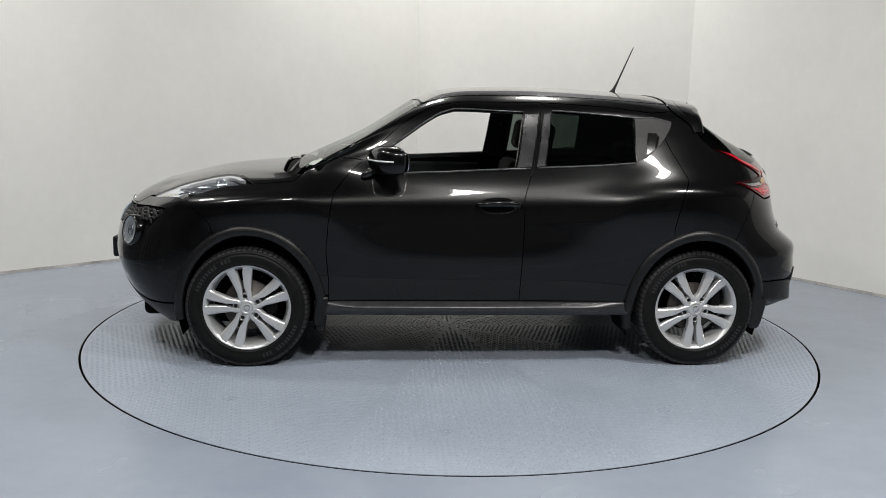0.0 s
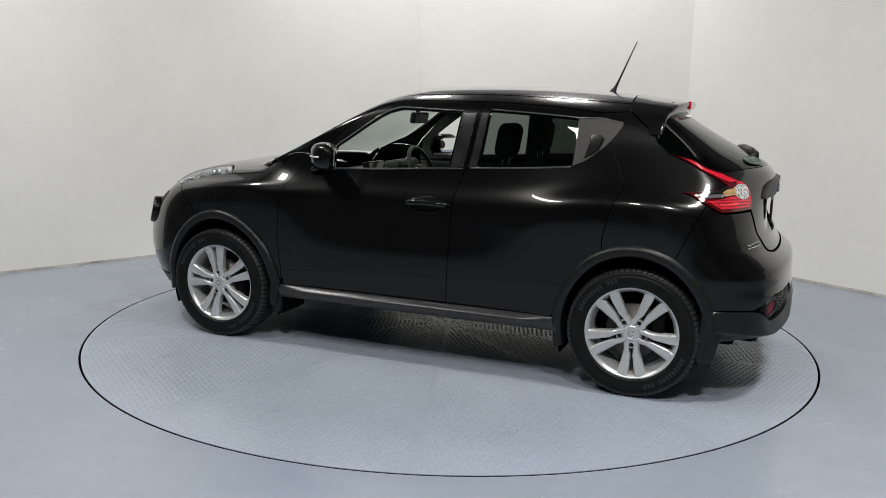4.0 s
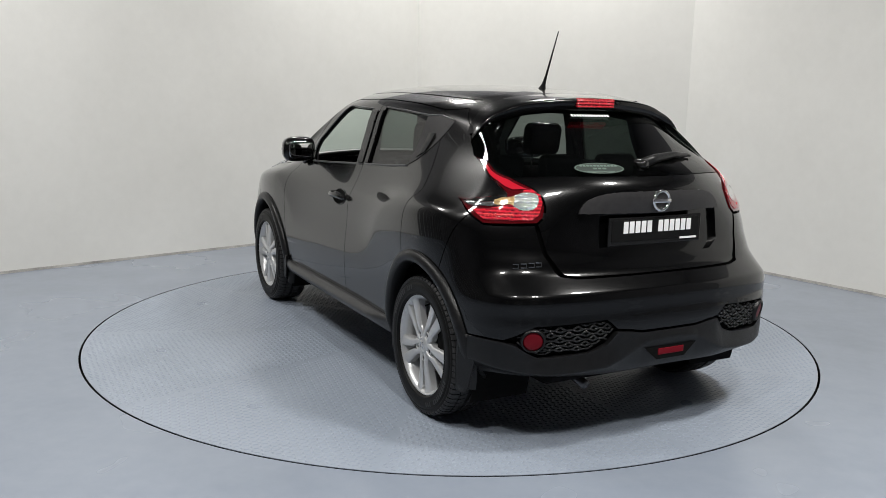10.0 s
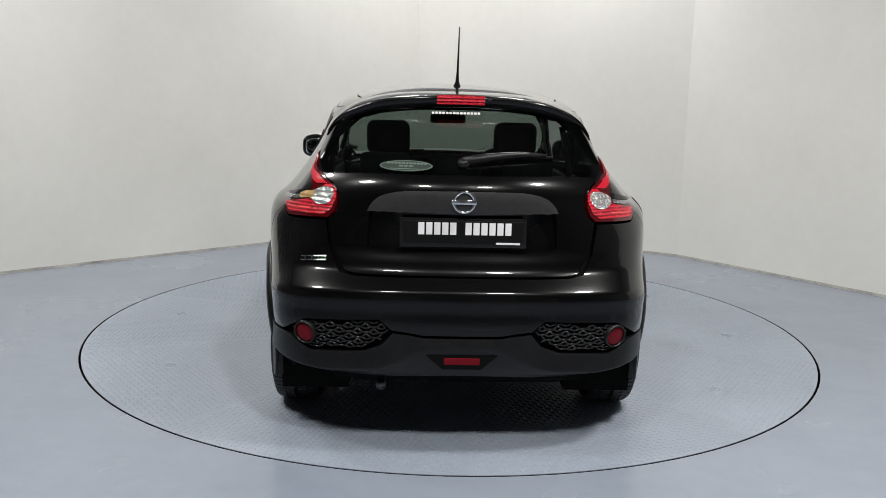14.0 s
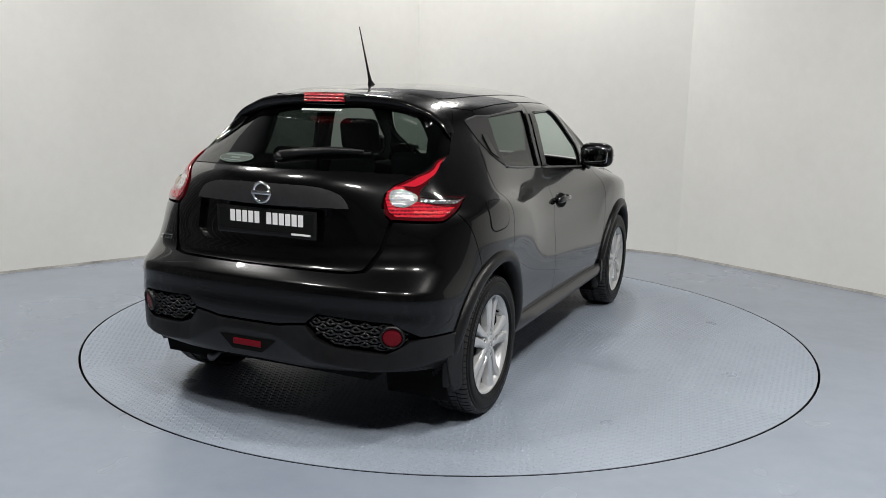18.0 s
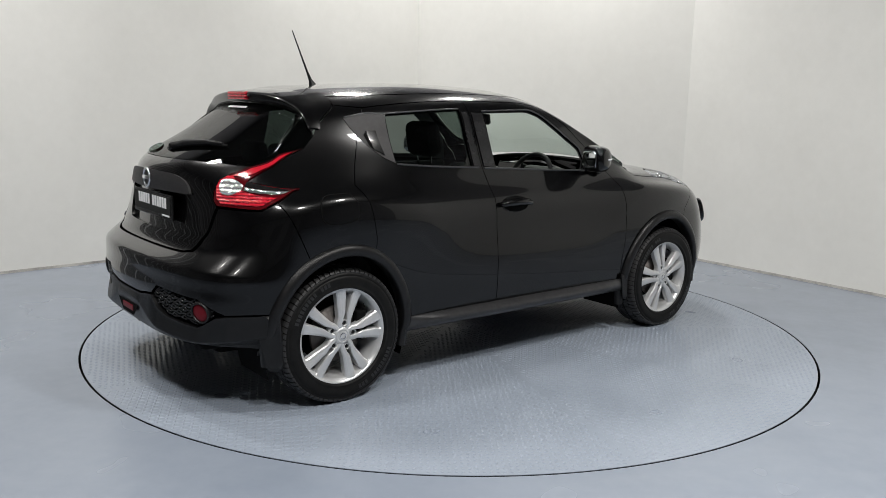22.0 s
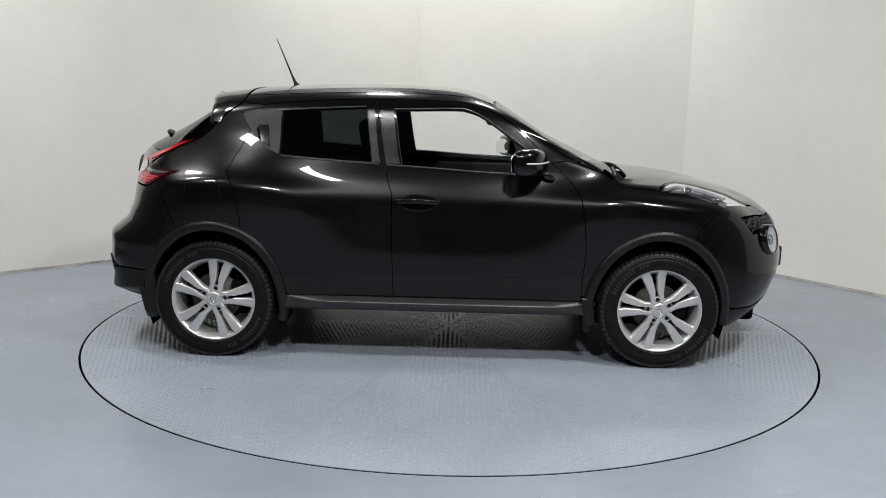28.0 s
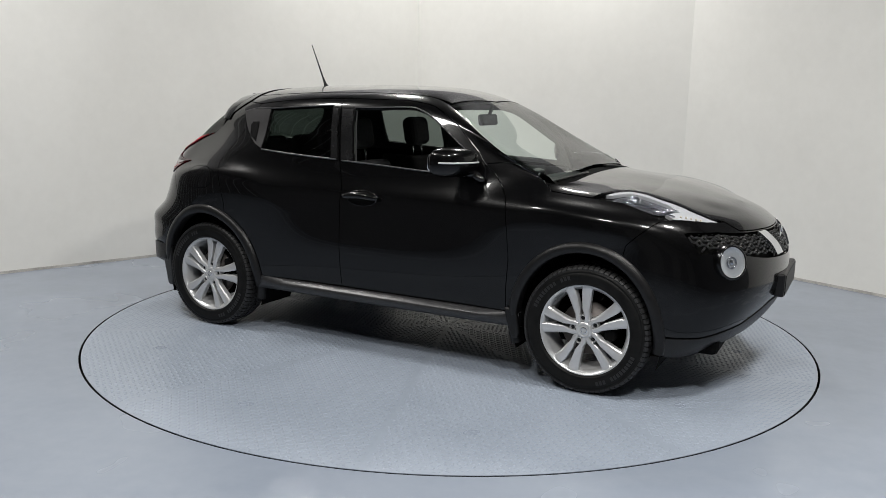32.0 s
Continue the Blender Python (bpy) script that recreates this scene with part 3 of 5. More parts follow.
def panel_mesh(name, poly, region, material, offset=0.0, gap=0.0022, depth=0.014, holes=(), both=False, step=0.03, mirror=False, rounds=0, grid=(0.16, 0.2), uv=False):
    """A trimmed piece of the body surface with turned-in edges. both: joined with its mirror image; mirror: the mirror image alone."""
    loops = []
    for lp in (poly, *holes):
        q = smooth_poly(lp, rounds) if rounds else lp
        loops.append(np.array(densify(q, 0.12)) if uv else to_uv(densify(q, step), region))
    scale = np.array([0.2, 0.11])
    pts, edges = [], []
    for lp in loops:
        k = len(pts)
        pts += [Vector(q * scale) for q in lp]
        edges += [(k + i, k + (i + 1) % len(lp)) for i in range(len(lp))]
    nb = len(pts)
    lo, hi = loops[0].min(0), loops[0].max(0)
    g1, g2 = np.meshgrid(np.arange(lo[0], hi[0], grid[0]), np.arange(lo[1], hi[1], grid[1]), indexing="ij")
    cand = np.stack([g1.ravel(), g2.ravel()], 1)
    keep = inside(loops[0], cand)
    for h in loops[1:]:
        keep &= ~inside(h, cand)
    cand = cand[keep]
    if len(cand):
        bd = np.concatenate(loops) * scale
        near = np.array([np.min(np.sum((bd - c * scale) ** 2, 1)) for c in cand])
        cand = cand[near > 0.008 ** 2]
    pts += [Vector(c * scale) for c in cand]
    vs, _, fs, orig, _, _ = delaunay_2d_cdt(pts, edges, [], 0, 1e-6)
    uvs = np.array([tuple(v) for v in vs]) / scale
    tris = np.array([f for f in fs if len(f) == 3])
    cen = uvs[tris].mean(1)
    keep = inside(loops[0], cen)
    for h in loops[1:]:
        keep &= ~inside(h, cen)
    tris = tris[keep]
    P, N = surf(uvs[:, 0], uvs[:, 1]), normals(uvs[:, 0], uvs[:, 1])
    count = {}
    for t in tris:
        for i in range(3):
            a, b = int(t[i]), int(t[(i + 1) % 3])
            count[(a, b)] = count.get((a, b), 0) + 1
    rim = [(a, b) for a, b in count if (b, a) not in count]
    if callable(offset):
        def raised(a, b):
            return surf(a, b) + normals(a, b) * offset(a, b)[:, None]

        e = .03
        P = raised(uvs[:, 0], uvs[:, 1])
        M = np.cross(raised(uvs[:, 0] + e, uvs[:, 1]) - raised(uvs[:, 0] - e, uvs[:, 1]), raised(uvs[:, 0], uvs[:, 1] + e) - raised(uvs[:, 0], uvs[:, 1] - e))
        M = M / (np.linalg.norm(M, axis=1, keepdims=True) + 1e-12)
        N = np.where(np.einsum("ij,ij->i", M, N)[:, None] < 0, -M, M)
    else:
        P = P + N * offset
    # orientation: faces look along the outward normals
    facing = np.einsum("ij,ij->i", np.cross(P[tris[:, 1]] - P[tris[:, 0]], P[tris[:, 2]] - P[tris[:, 0]]), N[tris[:, 0]])
    if facing.sum() < 0:
        tris = tris[:, ::-1]
        rim = [(b, a) for a, b in rim]
    # inset of the edge for the shut lines (not on the centre line)
    shift = np.zeros_like(P)
    for a, b in rim:
        if abs(P[a][1]) < 1e-3 and abs(P[b][1]) < 1e-3:
            continue
        d = np.cross(N[a], P[b] - P[a])
        d = d / (np.linalg.norm(d) + 1e-9) * gap
        shift[a] += d / 2
        shift[b] += d / 2
    if both:
        shift[np.abs(P[:, 1]) < 1e-3] *= (1, 0, 1)
    P = P + shift
    verts, norms, faces = [tuple(p) for p in P], [tuple(n) for n in N], [tuple(int(i) for i in t) for t in tris]
    if depth:
        inner, inner2 = {}, {}
        for a, b in rim:
            if both and abs(P[a][1]) < 1e-3 and abs(P[b][1]) < 1e-3:
                continue
            for q in (a, b):
                if q not in inner:
                    inner[q] = len(verts)
                    verts.append(tuple(P[q])); norms.append(None)
                    inner2[q] = len(verts)
                    verts.append(tuple(P[q] - N[q] * depth)); norms.append(None)
            faces.append((inner[b], inner[a], inner2[a], inner2[b]))
    sides = []
    if not mirror:
        sides.append((verts, norms, faces))
    if mirror or both:
        sides.append(([(x, -y, z) for x, y, z in verts], [n and (n[0], -n[1], n[2]) for n in norms], [f[::-1] for f in faces]))
    V, Nn, F = [], [], []
    for a, b, c in sides:
        k = len(V)
        V += a
        Nn += b
        F += [tuple(i + k for i in f) for f in c]
    me = mesh_of(name, V, F, material)
    if both:
        Nn = [n and ((n[0], 0.0, n[2]) if abs(p[1]) < 1e-3 else n) for n, p in zip(Nn, V)]
    me.normals_split_custom_set_from_vertices([n or (0, 0, 0) for n in Nn])
    return me


car = tagged(new("car"), "black five-door compact crossover car with silver alloy wheels", "car")


def panel(name, poly, region, material, sides="lr", parent=None, label="", **kw):
    made = []
    for s in sides:
        me = panel_mesh(name, poly, region, material, mirror=(s == "r"), both=(s == "b"), **kw)
        made.append(put(name, me, parent or car, label))
    return made


FX, RX, WZ = 1.25, -1.262, 0.322          # centres of the wheel arches


def arch(cx, a, b, d0, d1, n):
    """Points of an arch's ellipse on the flank, as surface parameters."""
    pts = [(cx + a * math.cos(radians(d0 + (d1 - d0) * i / n)), WZ + b * math.sin(radians(d0 + (d1 - d0) * i / n))) for i in range(n + 1)]
    return [tuple(p) for p in to_uv(pts, "side")]


def skin(u, v, lift=0.0):
    """A point of the left flank and its outward normal."""
    p, n = surf(u, v), normals(u, v)
    return Vector(p + n * lift), Vector(n)


A_OUT, B_OUT, A_IN, B_IN = .405, .462, .362, .418
FRONT_SEAM = [(8.3, 1.25), (8.3, 2.2), (8.25, 3.2), (8.3, 4.25), (8.35, 4.9), (8.4, 5.7), (8.55, 6.55), (8.75, 7.4), (8.9, 7.75)]
MID_SEAM = [(11.55, 1.25), (11.6, 4.05), (11.6, 5.45), (11.75, 6.95), (11.9, 9.85)]
REAR_SEAM = [(14.0, 9.65), (14.25, 8.2), (14.5, 7.05), (14.65, 6.2), (14.55, 5.55), (14.3, 4.15)]
FRONT_GLASS = [(11.58, 9.28), (10.45, 9.42), (10.2, 9.25), (9.95, 8.95), (9.3, 8.2), (9.22, 7.5), (9.3, 6.92), (9.45, 6.85), (11.45, 6.95)]
REAR_GLASS = [(13.5, 9.2), (12.05, 9.38), (11.95, 7.0), (13.5, 7.15)]
PU = dict(uv=True)

panel("front_door", [*FRONT_SEAM, (9.05, 8.3), (9.55, 9.25), (10.1, 9.75), (10.6, 9.85), *MID_SEAM[::-1]], "side", PAINT, holes=[FRONT_GLASS], grid=(.09, .09), **PU)
panel("rear_door", [*MID_SEAM, (13, 9.8), *REAR_SEAM, *arch(RX, A_OUT, B_OUT, 66, 10, 8), (13.25, 1.25)], "side", PAINT, holes=[REAR_GLASS], grid=(.09, .09), **PU)
panel("rear_door_glass", REAR_GLASS, "side", PRIVACY, offset=-.008, depth=0, gap=-.004, **PU)
panel("front_fender", [*FRONT_SEAM, (8.3, 8.85), (7.85, 8.95), (7.55, 7.75), (7.25, 6.8), (6.1, 6.62), (5.45, 6.58), (4.85, 5.88), (4.5, 5.4), (4.8, 4.75), (5.2, 4.1), *arch(FX, A_OUT, B_OUT, 62, 178, 14)], "side", PAINT, grid=(.09, .09), **PU)
TAIL_TOP = [(15.45, 8.02), (16.2, 7.85), (17.4, 7.2), (17.9, 6.75), (18.1, 6.4), (18.17, 6.0), (18.17, 5.65), (18.08, 5.45)]
TAIL_LOW = [(17.05, 5.42), (16.85, 5.58), (16.15, 6.2), (15.9, 6.33), (16.7, 6.5), (17.4, 6.6), (17.25, 6.8), (16.95, 7.12), (16.0, 7.68)]
panel("rear_quarter_panel", [*REAR_SEAM[::-1], (14.85, 9.95), (15.15, 8.95), (15.2, 8.5), (15.42, 8.04), (16.0, 7.68), (16.95, 7.12), (17.25, 6.8), (17.4, 6.6), (16.7, 6.5), (15.9, 6.33), (16.15, 6.2), (16.62, 5.72),
      (16.25, 4.7), (16.0, 4.05), *arch(RX, A_OUT, B_OUT, 118, 66, 8)], "side", PAINT, grid=(.09, .09), **PU)
panel("roof_rail", [(8.92, 7.78), (9.05, 8.32), (9.55, 9.27), (10.1, 9.77), (10.6, 9.87), (11.9, 9.87), (13, 9.82), (14, 9.67), (14.85, 9.97), (14.87, 10.45), (14.5, 10.4), (14, 10.36), (12, 10.33), (10.2, 10.33), (9.9, 10.22), (9.0, 9.68), (8.15, 9.18), (7.85, 9.0), (8.3, 8.87)], "side", PAINT, **PU)

for sd in (1, -1):
    verts, faces, n = [], [], 40
    for i in range(n + 1):
        x = .90 - 1.78 * i / n
        taper = min(1.0, min(i, n - i) / 5)
        y = .832 + .004 * math.cos(x * 2)
        for dy, z in ((-.03, .372), (.004, .371), (.010, .368), (.026 * taper + .006, .352), (.033 * taper + .006, .342), (.034 * taper + .004, .328), (.006, .296), (-.05, .286)):
            verts.append((x, sd * (y + dy), z))
    for i in range(n):
        for j in range(7):
            a, b = i * 8 + j, (i + 1) * 8 + j
            faces.append((a, a + 1, b + 1, b) if sd > 0 else (b, b + 1, a + 1, a))
    put("sill_step", mesh_of("sill_step", verts, faces, SILL), car, "satin black sill step")
ROOF = [(9.78, 12), (9.88, 11.1), (9.93, 10.4), (10.2, 10.36), (12, 10.36), (14.0, 10.39), (14.5, 10.43), (14.86, 10.5), (14.62, 12)]
panel("roof", ROOF, "top", PAINT, sides="b", **PU)
panel("windshield", [(7.3, 12), (7.25, 11.2), (7.4, 10.2), (7.8, 9.35), (8.15, 9.25), (9.0, 9.74), (9.88, 10.32), (9.85, 11.1), (9.74, 12)], "top", CLEAR, sides="b", depth=0, gap=-.003, **PU)
panel("cowl", [(6.72, 12), (6.84, 10), (7.09, 9), (7.52, 8.05), (7.82, 8.98), (7.8, 9.33), (7.4, 10.18), (7.23, 11.2), (7.28, 12)], "top", DARK, sides="b", offset=-.022, depth=0, **PU)
HEADLAMP = [(6.08, 6.66), (5.93, 7.6), (5.76, 8.3), (5.5, 8.72), (5.16, 8.46), (4.79, 8.0), (3.87, 7.45), (2.8, 7.02), (2.55, 6.9), (3.07, 6.5), (3.87, 5.95), (4.2, 5.83), (4.85, 5.98), (5.2, 6.32), (5.55, 6.6)]
panel("hood", [(0, 12), (0, 6.35), (1.05, 6.3), (2.0, 6.1), (2.46, 6.92), (2.8, 7.06), (3.87, 7.49), (4.79, 8.05), (5.16, 8.51), (5.5, 8.78), (5.79, 8.34), (5.97, 7.6), (6.12, 6.68), (7.25, 6.84), (7.5, 7.7), (7.5, 8.0), (7.05, 9.0), (6.8, 10), (6.68, 12)], "top", PAINT, sides="b", **PU)
panel("rear_window", [(21, 7.18), (18, 7.2), (17.45, 7.25), (16.9, 7.62), (16.2, 7.93), (15.42, 8.1), (15.22, 8.45), (15.45, 9.05), (15.95, 9.6), (16.85, 10.0), (18.6, 9.95), (21, 9.95)], "rear", PRIVACY, sides="b", depth=0, gap=-.003, **PU)
panel("spoiler", [(14.65, 12), (14.89, 10.6), (14.88, 9.95), (15.16, 8.97), (15.24, 8.6), (15.47, 9.08), (15.95, 9.63), (16.85, 10.03), (18.6, 9.98), (21, 9.98), (21, 12)], "rear", PAINT, sides="b", offset=.006, depth=.03, **PU)
def curve(uv, n=10):
    out = []
    for (a, b), (c, d) in zip(uv, uv[1:]):
        out += [(a + (c - a) * i / n, b + (d - b) * i / n) for i in range(n)]
    return out + [uv[-1]]


def spoiler_lip():
    """The overhanging trailing edge of the spoiler, from one wing tip to the other."""
    t = np.linspace(0, 1, 10)
    top = [(-1.398, 0, 1.505), (-1.392, .15, 1.501), (-1.374, .29, 1.490), (-1.358, .38, 1.477), (-1.346, .434, 1.463), (-1.333, .48, 1.445), (-1.327, .528, 1.428), (-1.322, .572, 1.400), (-1.320, .602, 1.368), (-1.318, .624, 1.332)]
    low = [(-1.388, 0, 1.447), (-1.382, .15, 1.445), (-1.364, .28, 1.437), (-1.348, .36, 1.427), (-1.336, .41, 1.415), (-1.325, .452, 1.404), (-1.320, .502, 1.392), (-1.315, .556, 1.368), (-1.314, .594, 1.345), (-1.314, .620, 1.326)]
    front = [(-1.23, 0), (-1.23, .15), (-1.222, .29), (-1.215, .38), (-1.21, .44), (-1.21, .492), (-1.215, .535), (-1.235, .584), (-1.25, .609), (-1.262, .626)]
    fu = to_uv(front, "top")
    front = surf(fu[:, 0], fu[:, 1]) + normals(fu[:, 0], fu[:, 1]) * .0075
    fine = np.linspace(0, 1, 49)

    def even(a):
        a = np.array(a)
        a = np.stack([np.interp(fine, t, a[:, i]) for i in range(3)], 1)
        for _ in range(8):
            a[1:-1] = .25 * a[:-2] + .5 * a[1:-1] + .25 * a[2:]
        return a

    T, B, F = even(top), even(low), even(front)
    rows = []
    for a, b, c in zip(T, B, F):
        m = a * .5 + c * .5
        m[2] = max(m[2], a[2] * .6 + c[2] * .4) + .004
        r = [(1 - q) ** 2 * c + 2 * q * (1 - q) * m + q * q * a for q in (0, .2, .4, .6, .8, .93)]
        r += [a + (-.004, 0, -.004), a + (-.005, 0, -.012), b + (-.003, 0, .006), b + (.002, 0, 0), b + (.04, 0, -.002)]
        rows.append([Vector(q) for q in r])
    rows = rows[::-1] + [[Vector((p.x, -p.y, p.z)) for p in r] for r in rows[1:]]
    m = len(rows[0])
    verts = [p for r in rows for p in r]
    faces = [(i * m + j, i * m + j + 1, (i + 1) * m + j + 1, (i + 1) * m + j) for i in range(len(rows) - 1) for j in range(m - 1)]
    put("spoiler_lip", mesh_of("spoiler_lip", verts, faces, PAINT), car)


spoiler_lip()
panel("tailgate", [(21, 3.82), (21, 4.4), (19.3, 4.45), (18.98, 4.7), (18.87, 5.77), (21, 5.77), (21, 7.15), (18, 7.16), (17.42, 7.2), (17.92, 6.76), (18.13, 6.4), (18.2, 6.0), (18.2, 5.65), (18.1, 5.42), (18.35, 4.55), (18.65, 3.92), (18.87, 3.82)], "rear", PAINT, sides="b", depth=.03, grid=(.16, .1), **PU)
panel("plate_recess", [(21, 4.1), (19.1, 4.15), (18.7, 4.55), (18.6, 5.9), (21, 5.9)], "rear", PAINT, sides="b", offset=-.024, depth=0, gap=0, **PU)
panel("tailgate_garnish", [(21, 5.72), (18.83, 5.76), (18.85, 5.95), (18.91, 6.14), (19.02, 6.30), (19.2, 6.42), (19.45, 6.50), (19.8, 6.54), (21, 6.56)], "rear", TRIM, sides="b", offset=.014, depth=.02, **PU)
panel("rear_bumper", [(21, 3.76), (18.87, 3.74), (18.58, 3.85), (18.28, 4.55), (18.05, 5.38), (17.05, 5.38), (16.85, 5.54), (16.62, 5.72), (16.25, 4.7), (16.0, 4.05), *arch(RX, A_OUT, B_OUT, 118, 163, 6),
      (16.45, 2.134), (17.6, 2.134), (17.85, 2.261), (18.15, 2.432), (19.3, 2.489), (19.54, 2.297), (19.9, 2.261), (20.2, 2.219), (21, 2.219)], "rear", PAINT, sides="b", grid=(.16, .07), **PU)
POCKET = [(17.85, 2.261), (18.15, 2.417), (19.3, 2.467), (19.52, 2.276), (19.3, 2.062), (19, 1.914), (18.2, 1.808), (17.85, 2.084)]
def valance_relief(u, v):
    """A ledge along the valance: it leans out down to a crease, then tucks under."""
    crease = np.interp(u, (16, 17, 18.4, 19.3, 20.0, 20.35, 21), (1.55, 1.42, 1.30, 1.50, 1.90, 2.03, 2.06))
    top = np.interp(u, (16, 17.6, 17.85, 18.2, 19.0, 19.35, 19.6, 20.2, 21), (2.1, 2.1, 2.06, 1.78, 1.88, 2.03, 2.25, 2.19, 2.19))
    k = np.clip((top - v) / np.maximum(top - crease, .05), 0, 1)
    low = np.clip((crease - v) / np.maximum(crease - 1.0, .1), 0, 1.2)
    size = np.interp(u, (16, 17.2, 18.2, 19.4, 20.2, 21), (.012, .024, .032, .030, .014, .012))
    return .004 + size * (k - .9 * low)


panel("rear_valance", [(21, 2.190), (20.2, 2.190), (19.9, 2.233), (19.55, 2.261), (19.33, 2.031), (19, 1.882), (18.2, 1.776), (17.83, 2.062), (17.6, 2.105), (16.45, 2.105), *arch(RX, A_OUT, B_OUT, 165, 186, 3), (16.4, .45), (17.65, .8), (18.4, .95), (19.6, 1.0), (21, 1.1)], "rear", PLASTIC, sides="b", offset=valance_relief, depth=.03, grid=(.08, .05), **PU)
panel("pocket_backing", [(17.7, 2.276), (18.1, 2.489), (19.4, 2.531), (19.65, 2.276), (19.4, 1.956), (19, 1.797), (18.1, 1.701), (17.7, 2.062)], "rear", DARK, offset=-.03, depth=0, gap=0, **PU)
panel("front_bumper", [(0, 2.5), (0, 4.1), (1.3, 4.25), (2.45, 4.5), (3.45, 4.12), (3.88, 4.9), (2.85, 5.68), (1.05, 6.12), (0, 6.2), (0, 6.31), (1.05, 6.26), (2.0, 6.06), (2.46, 6.86), (3.4, 6.29), (4.15, 5.79), (4.5, 5.4), (4.8, 4.75), (5.2, 4.1), *arch(FX, A_OUT, B_OUT, 62, -4, 8), (4.3, 1.25), (3.1, 1.33), (1.85, 1.73), (1.0, 2.4)], "front", PAINT, sides="b", **PU)
panel("grille_backing", [(0, 4.0), (1.3, 4.15), (2.45, 4.3), (3.5, 3.95), (4.0, 4.9), (2.85, 5.8), (0, 6.3)], "front", DARK, sides="b", offset=-.035, depth=0, gap=0, **PU)
panel("lower_bumper", [(0, .02), (0, 2.46), (1.0, 2.36), (1.85, 1.69), (3.1, 1.29), (4.3, 1.21), *arch(FX, A_OUT, B_OUT, -6, -12, 1), (4.5, .02)], "front", PLASTIC, sides="b", offset=.004, depth=.03, **PU)

# dark structure behind the panels and the cabin's lining
panel("inner_shell", [(0, .1), (0, 6.7), (3, 6.7), (8.6, 6.7), (21, 6.7), (21, .1)], "side", DARK, sides="lr", offset=-.036, depth=0, gap=0, holes=[arch(FX, .39, .445, -30, 330, 30)[:-1], arch(RX, .39, .445, -30, 330, 30)[:-1]], **PU)
panel("cabin_lining", [(8.95, 6.6), (9.1, 8.3), (9.55, 9.35), (10.0, 10.4), (14.9, 10.4), (15.1, 8.8), (15.4, 7.9), (16.8, 7.4), (17.6, 6.6)], "side", LINING, sides="lr", offset=-.024, depth=0, gap=0, holes=[FRONT_GLASS, REAR_GLASS], **PU)
panel("headlining", [(9.8, 12), (9.95, 10.3), (14.9, 10.3), (15.9, 9.8), (21, 10.1), (21, 12)], "top", LINING, sides="b", offset=-.03, depth=0, gap=0, **PU)


panel("window_band", [(15.1, 8.2), (15.3, 9.15), (15.9, 9.75), (16.9, 10.1), (17.6, 10.1), (17.2, 9.6), (16.75, 8.8), (17.0, 7.9), (17.9, 7.1), (17.3, 7.0), (16.2, 7.7)], "rear", DARK, offset=-.012, depth=0, gap=0, **PU)


def windscreen_wiper(foot, tip, side):
    """A black arm that lies along the foot of the windscreen, with its blade."""
    a, b = np.array(foot), np.array(tip)
    pts = [skin(*(a + (b - a) * q), -.008)[0] for q in np.linspace(0, 1, 12)]
    low = [skin(*(a + (b - a) * q), -.012)[0] for q in np.linspace(.25, 1.0, 12)]
    if side < 0:
        pts, low = [Vector((q.x, -q.y, q.z)) for q in pts], [Vector((q.x, -q.y, q.z)) for q in low]
    arm = put("windscreen_wiper", mesh_of("windscreen_wiper", *tube(pts, [.009 - .0004 * i for i in range(12)], 8), PLASTIC), car, "black windscreen wiper")
    put("blade", mesh_of("blade", *tube(low, .006, 6), RUBBER), arm)


windscreen_wiper((7.02, 9.75), (7.2, 11.6), 1)
windscreen_wiper((6.95, 11.2), (7.28, 9.95), -1)


def ribbon(name, uv, material, parent, radius, side, lift=0.0, sides=8):
    pts = [skin(u, v, lift)[0] for u, v in uv]
    if side < 0:
        pts = [Vector((p.x, -p.y, p.z)) for p in pts]
    return put(name, mesh_of(name, *tube(pts, radius, sides), material), parent)


# arch cladding
def cladding(cx, side, d0, d1):
    n = 44
    verts, faces = [], []
    for i in range(n + 1):
        d = radians(d0 + (d1 - d0) * i / n)
        c, s = math.cos(d), math.sin(d)
        row = []
        for k, (f, lift, sink) in enumerate(((0.0, -.05, 0), (0.0, .012, 0), (.12, .022, 0), (.5, .026, 0), (.88, .018, 0), (1.0, .004, 0), (1.02, -.01, 0))):
            a, b = A_IN + (A_OUT + .012 - A_IN) * f, B_IN + (B_OUT + .012 - B_IN) * f
            row.append((cx + a * c, WZ + b * s, lift))
        uv = to_uv([(r[0], r[1]) for r in row[1:3]] + [(row[5][0], row[5][1])], "side")
        base = [surf(*q)[1] for q in uv]
        y0, y1 = base[0], base[2]
        for j, (x, z, lift) in enumerate(row):
            f = (0, 0, .12, .5, .88, 1, 1)[j]
            verts.append((x, side * (max(y0, .80) + (max(y1, .80) - max(y0, .80)) * f + lift), z))
    m = 7
    for i in range(n):
        for j in range(m - 1):
            a, b = i * m + j, (i + 1) * m + j
            f = (a, b, b + 1, a + 1)
            faces.append(f if side < 0 else f[::-1])
    return put("wheel_arch_cladding", mesh_of("wheel_arch_cladding", verts, faces, PLASTIC), car)


for sd in (1, -1):
    cladding(FX, sd, -8, 196)
    cladding(RX, sd, -14, 190)


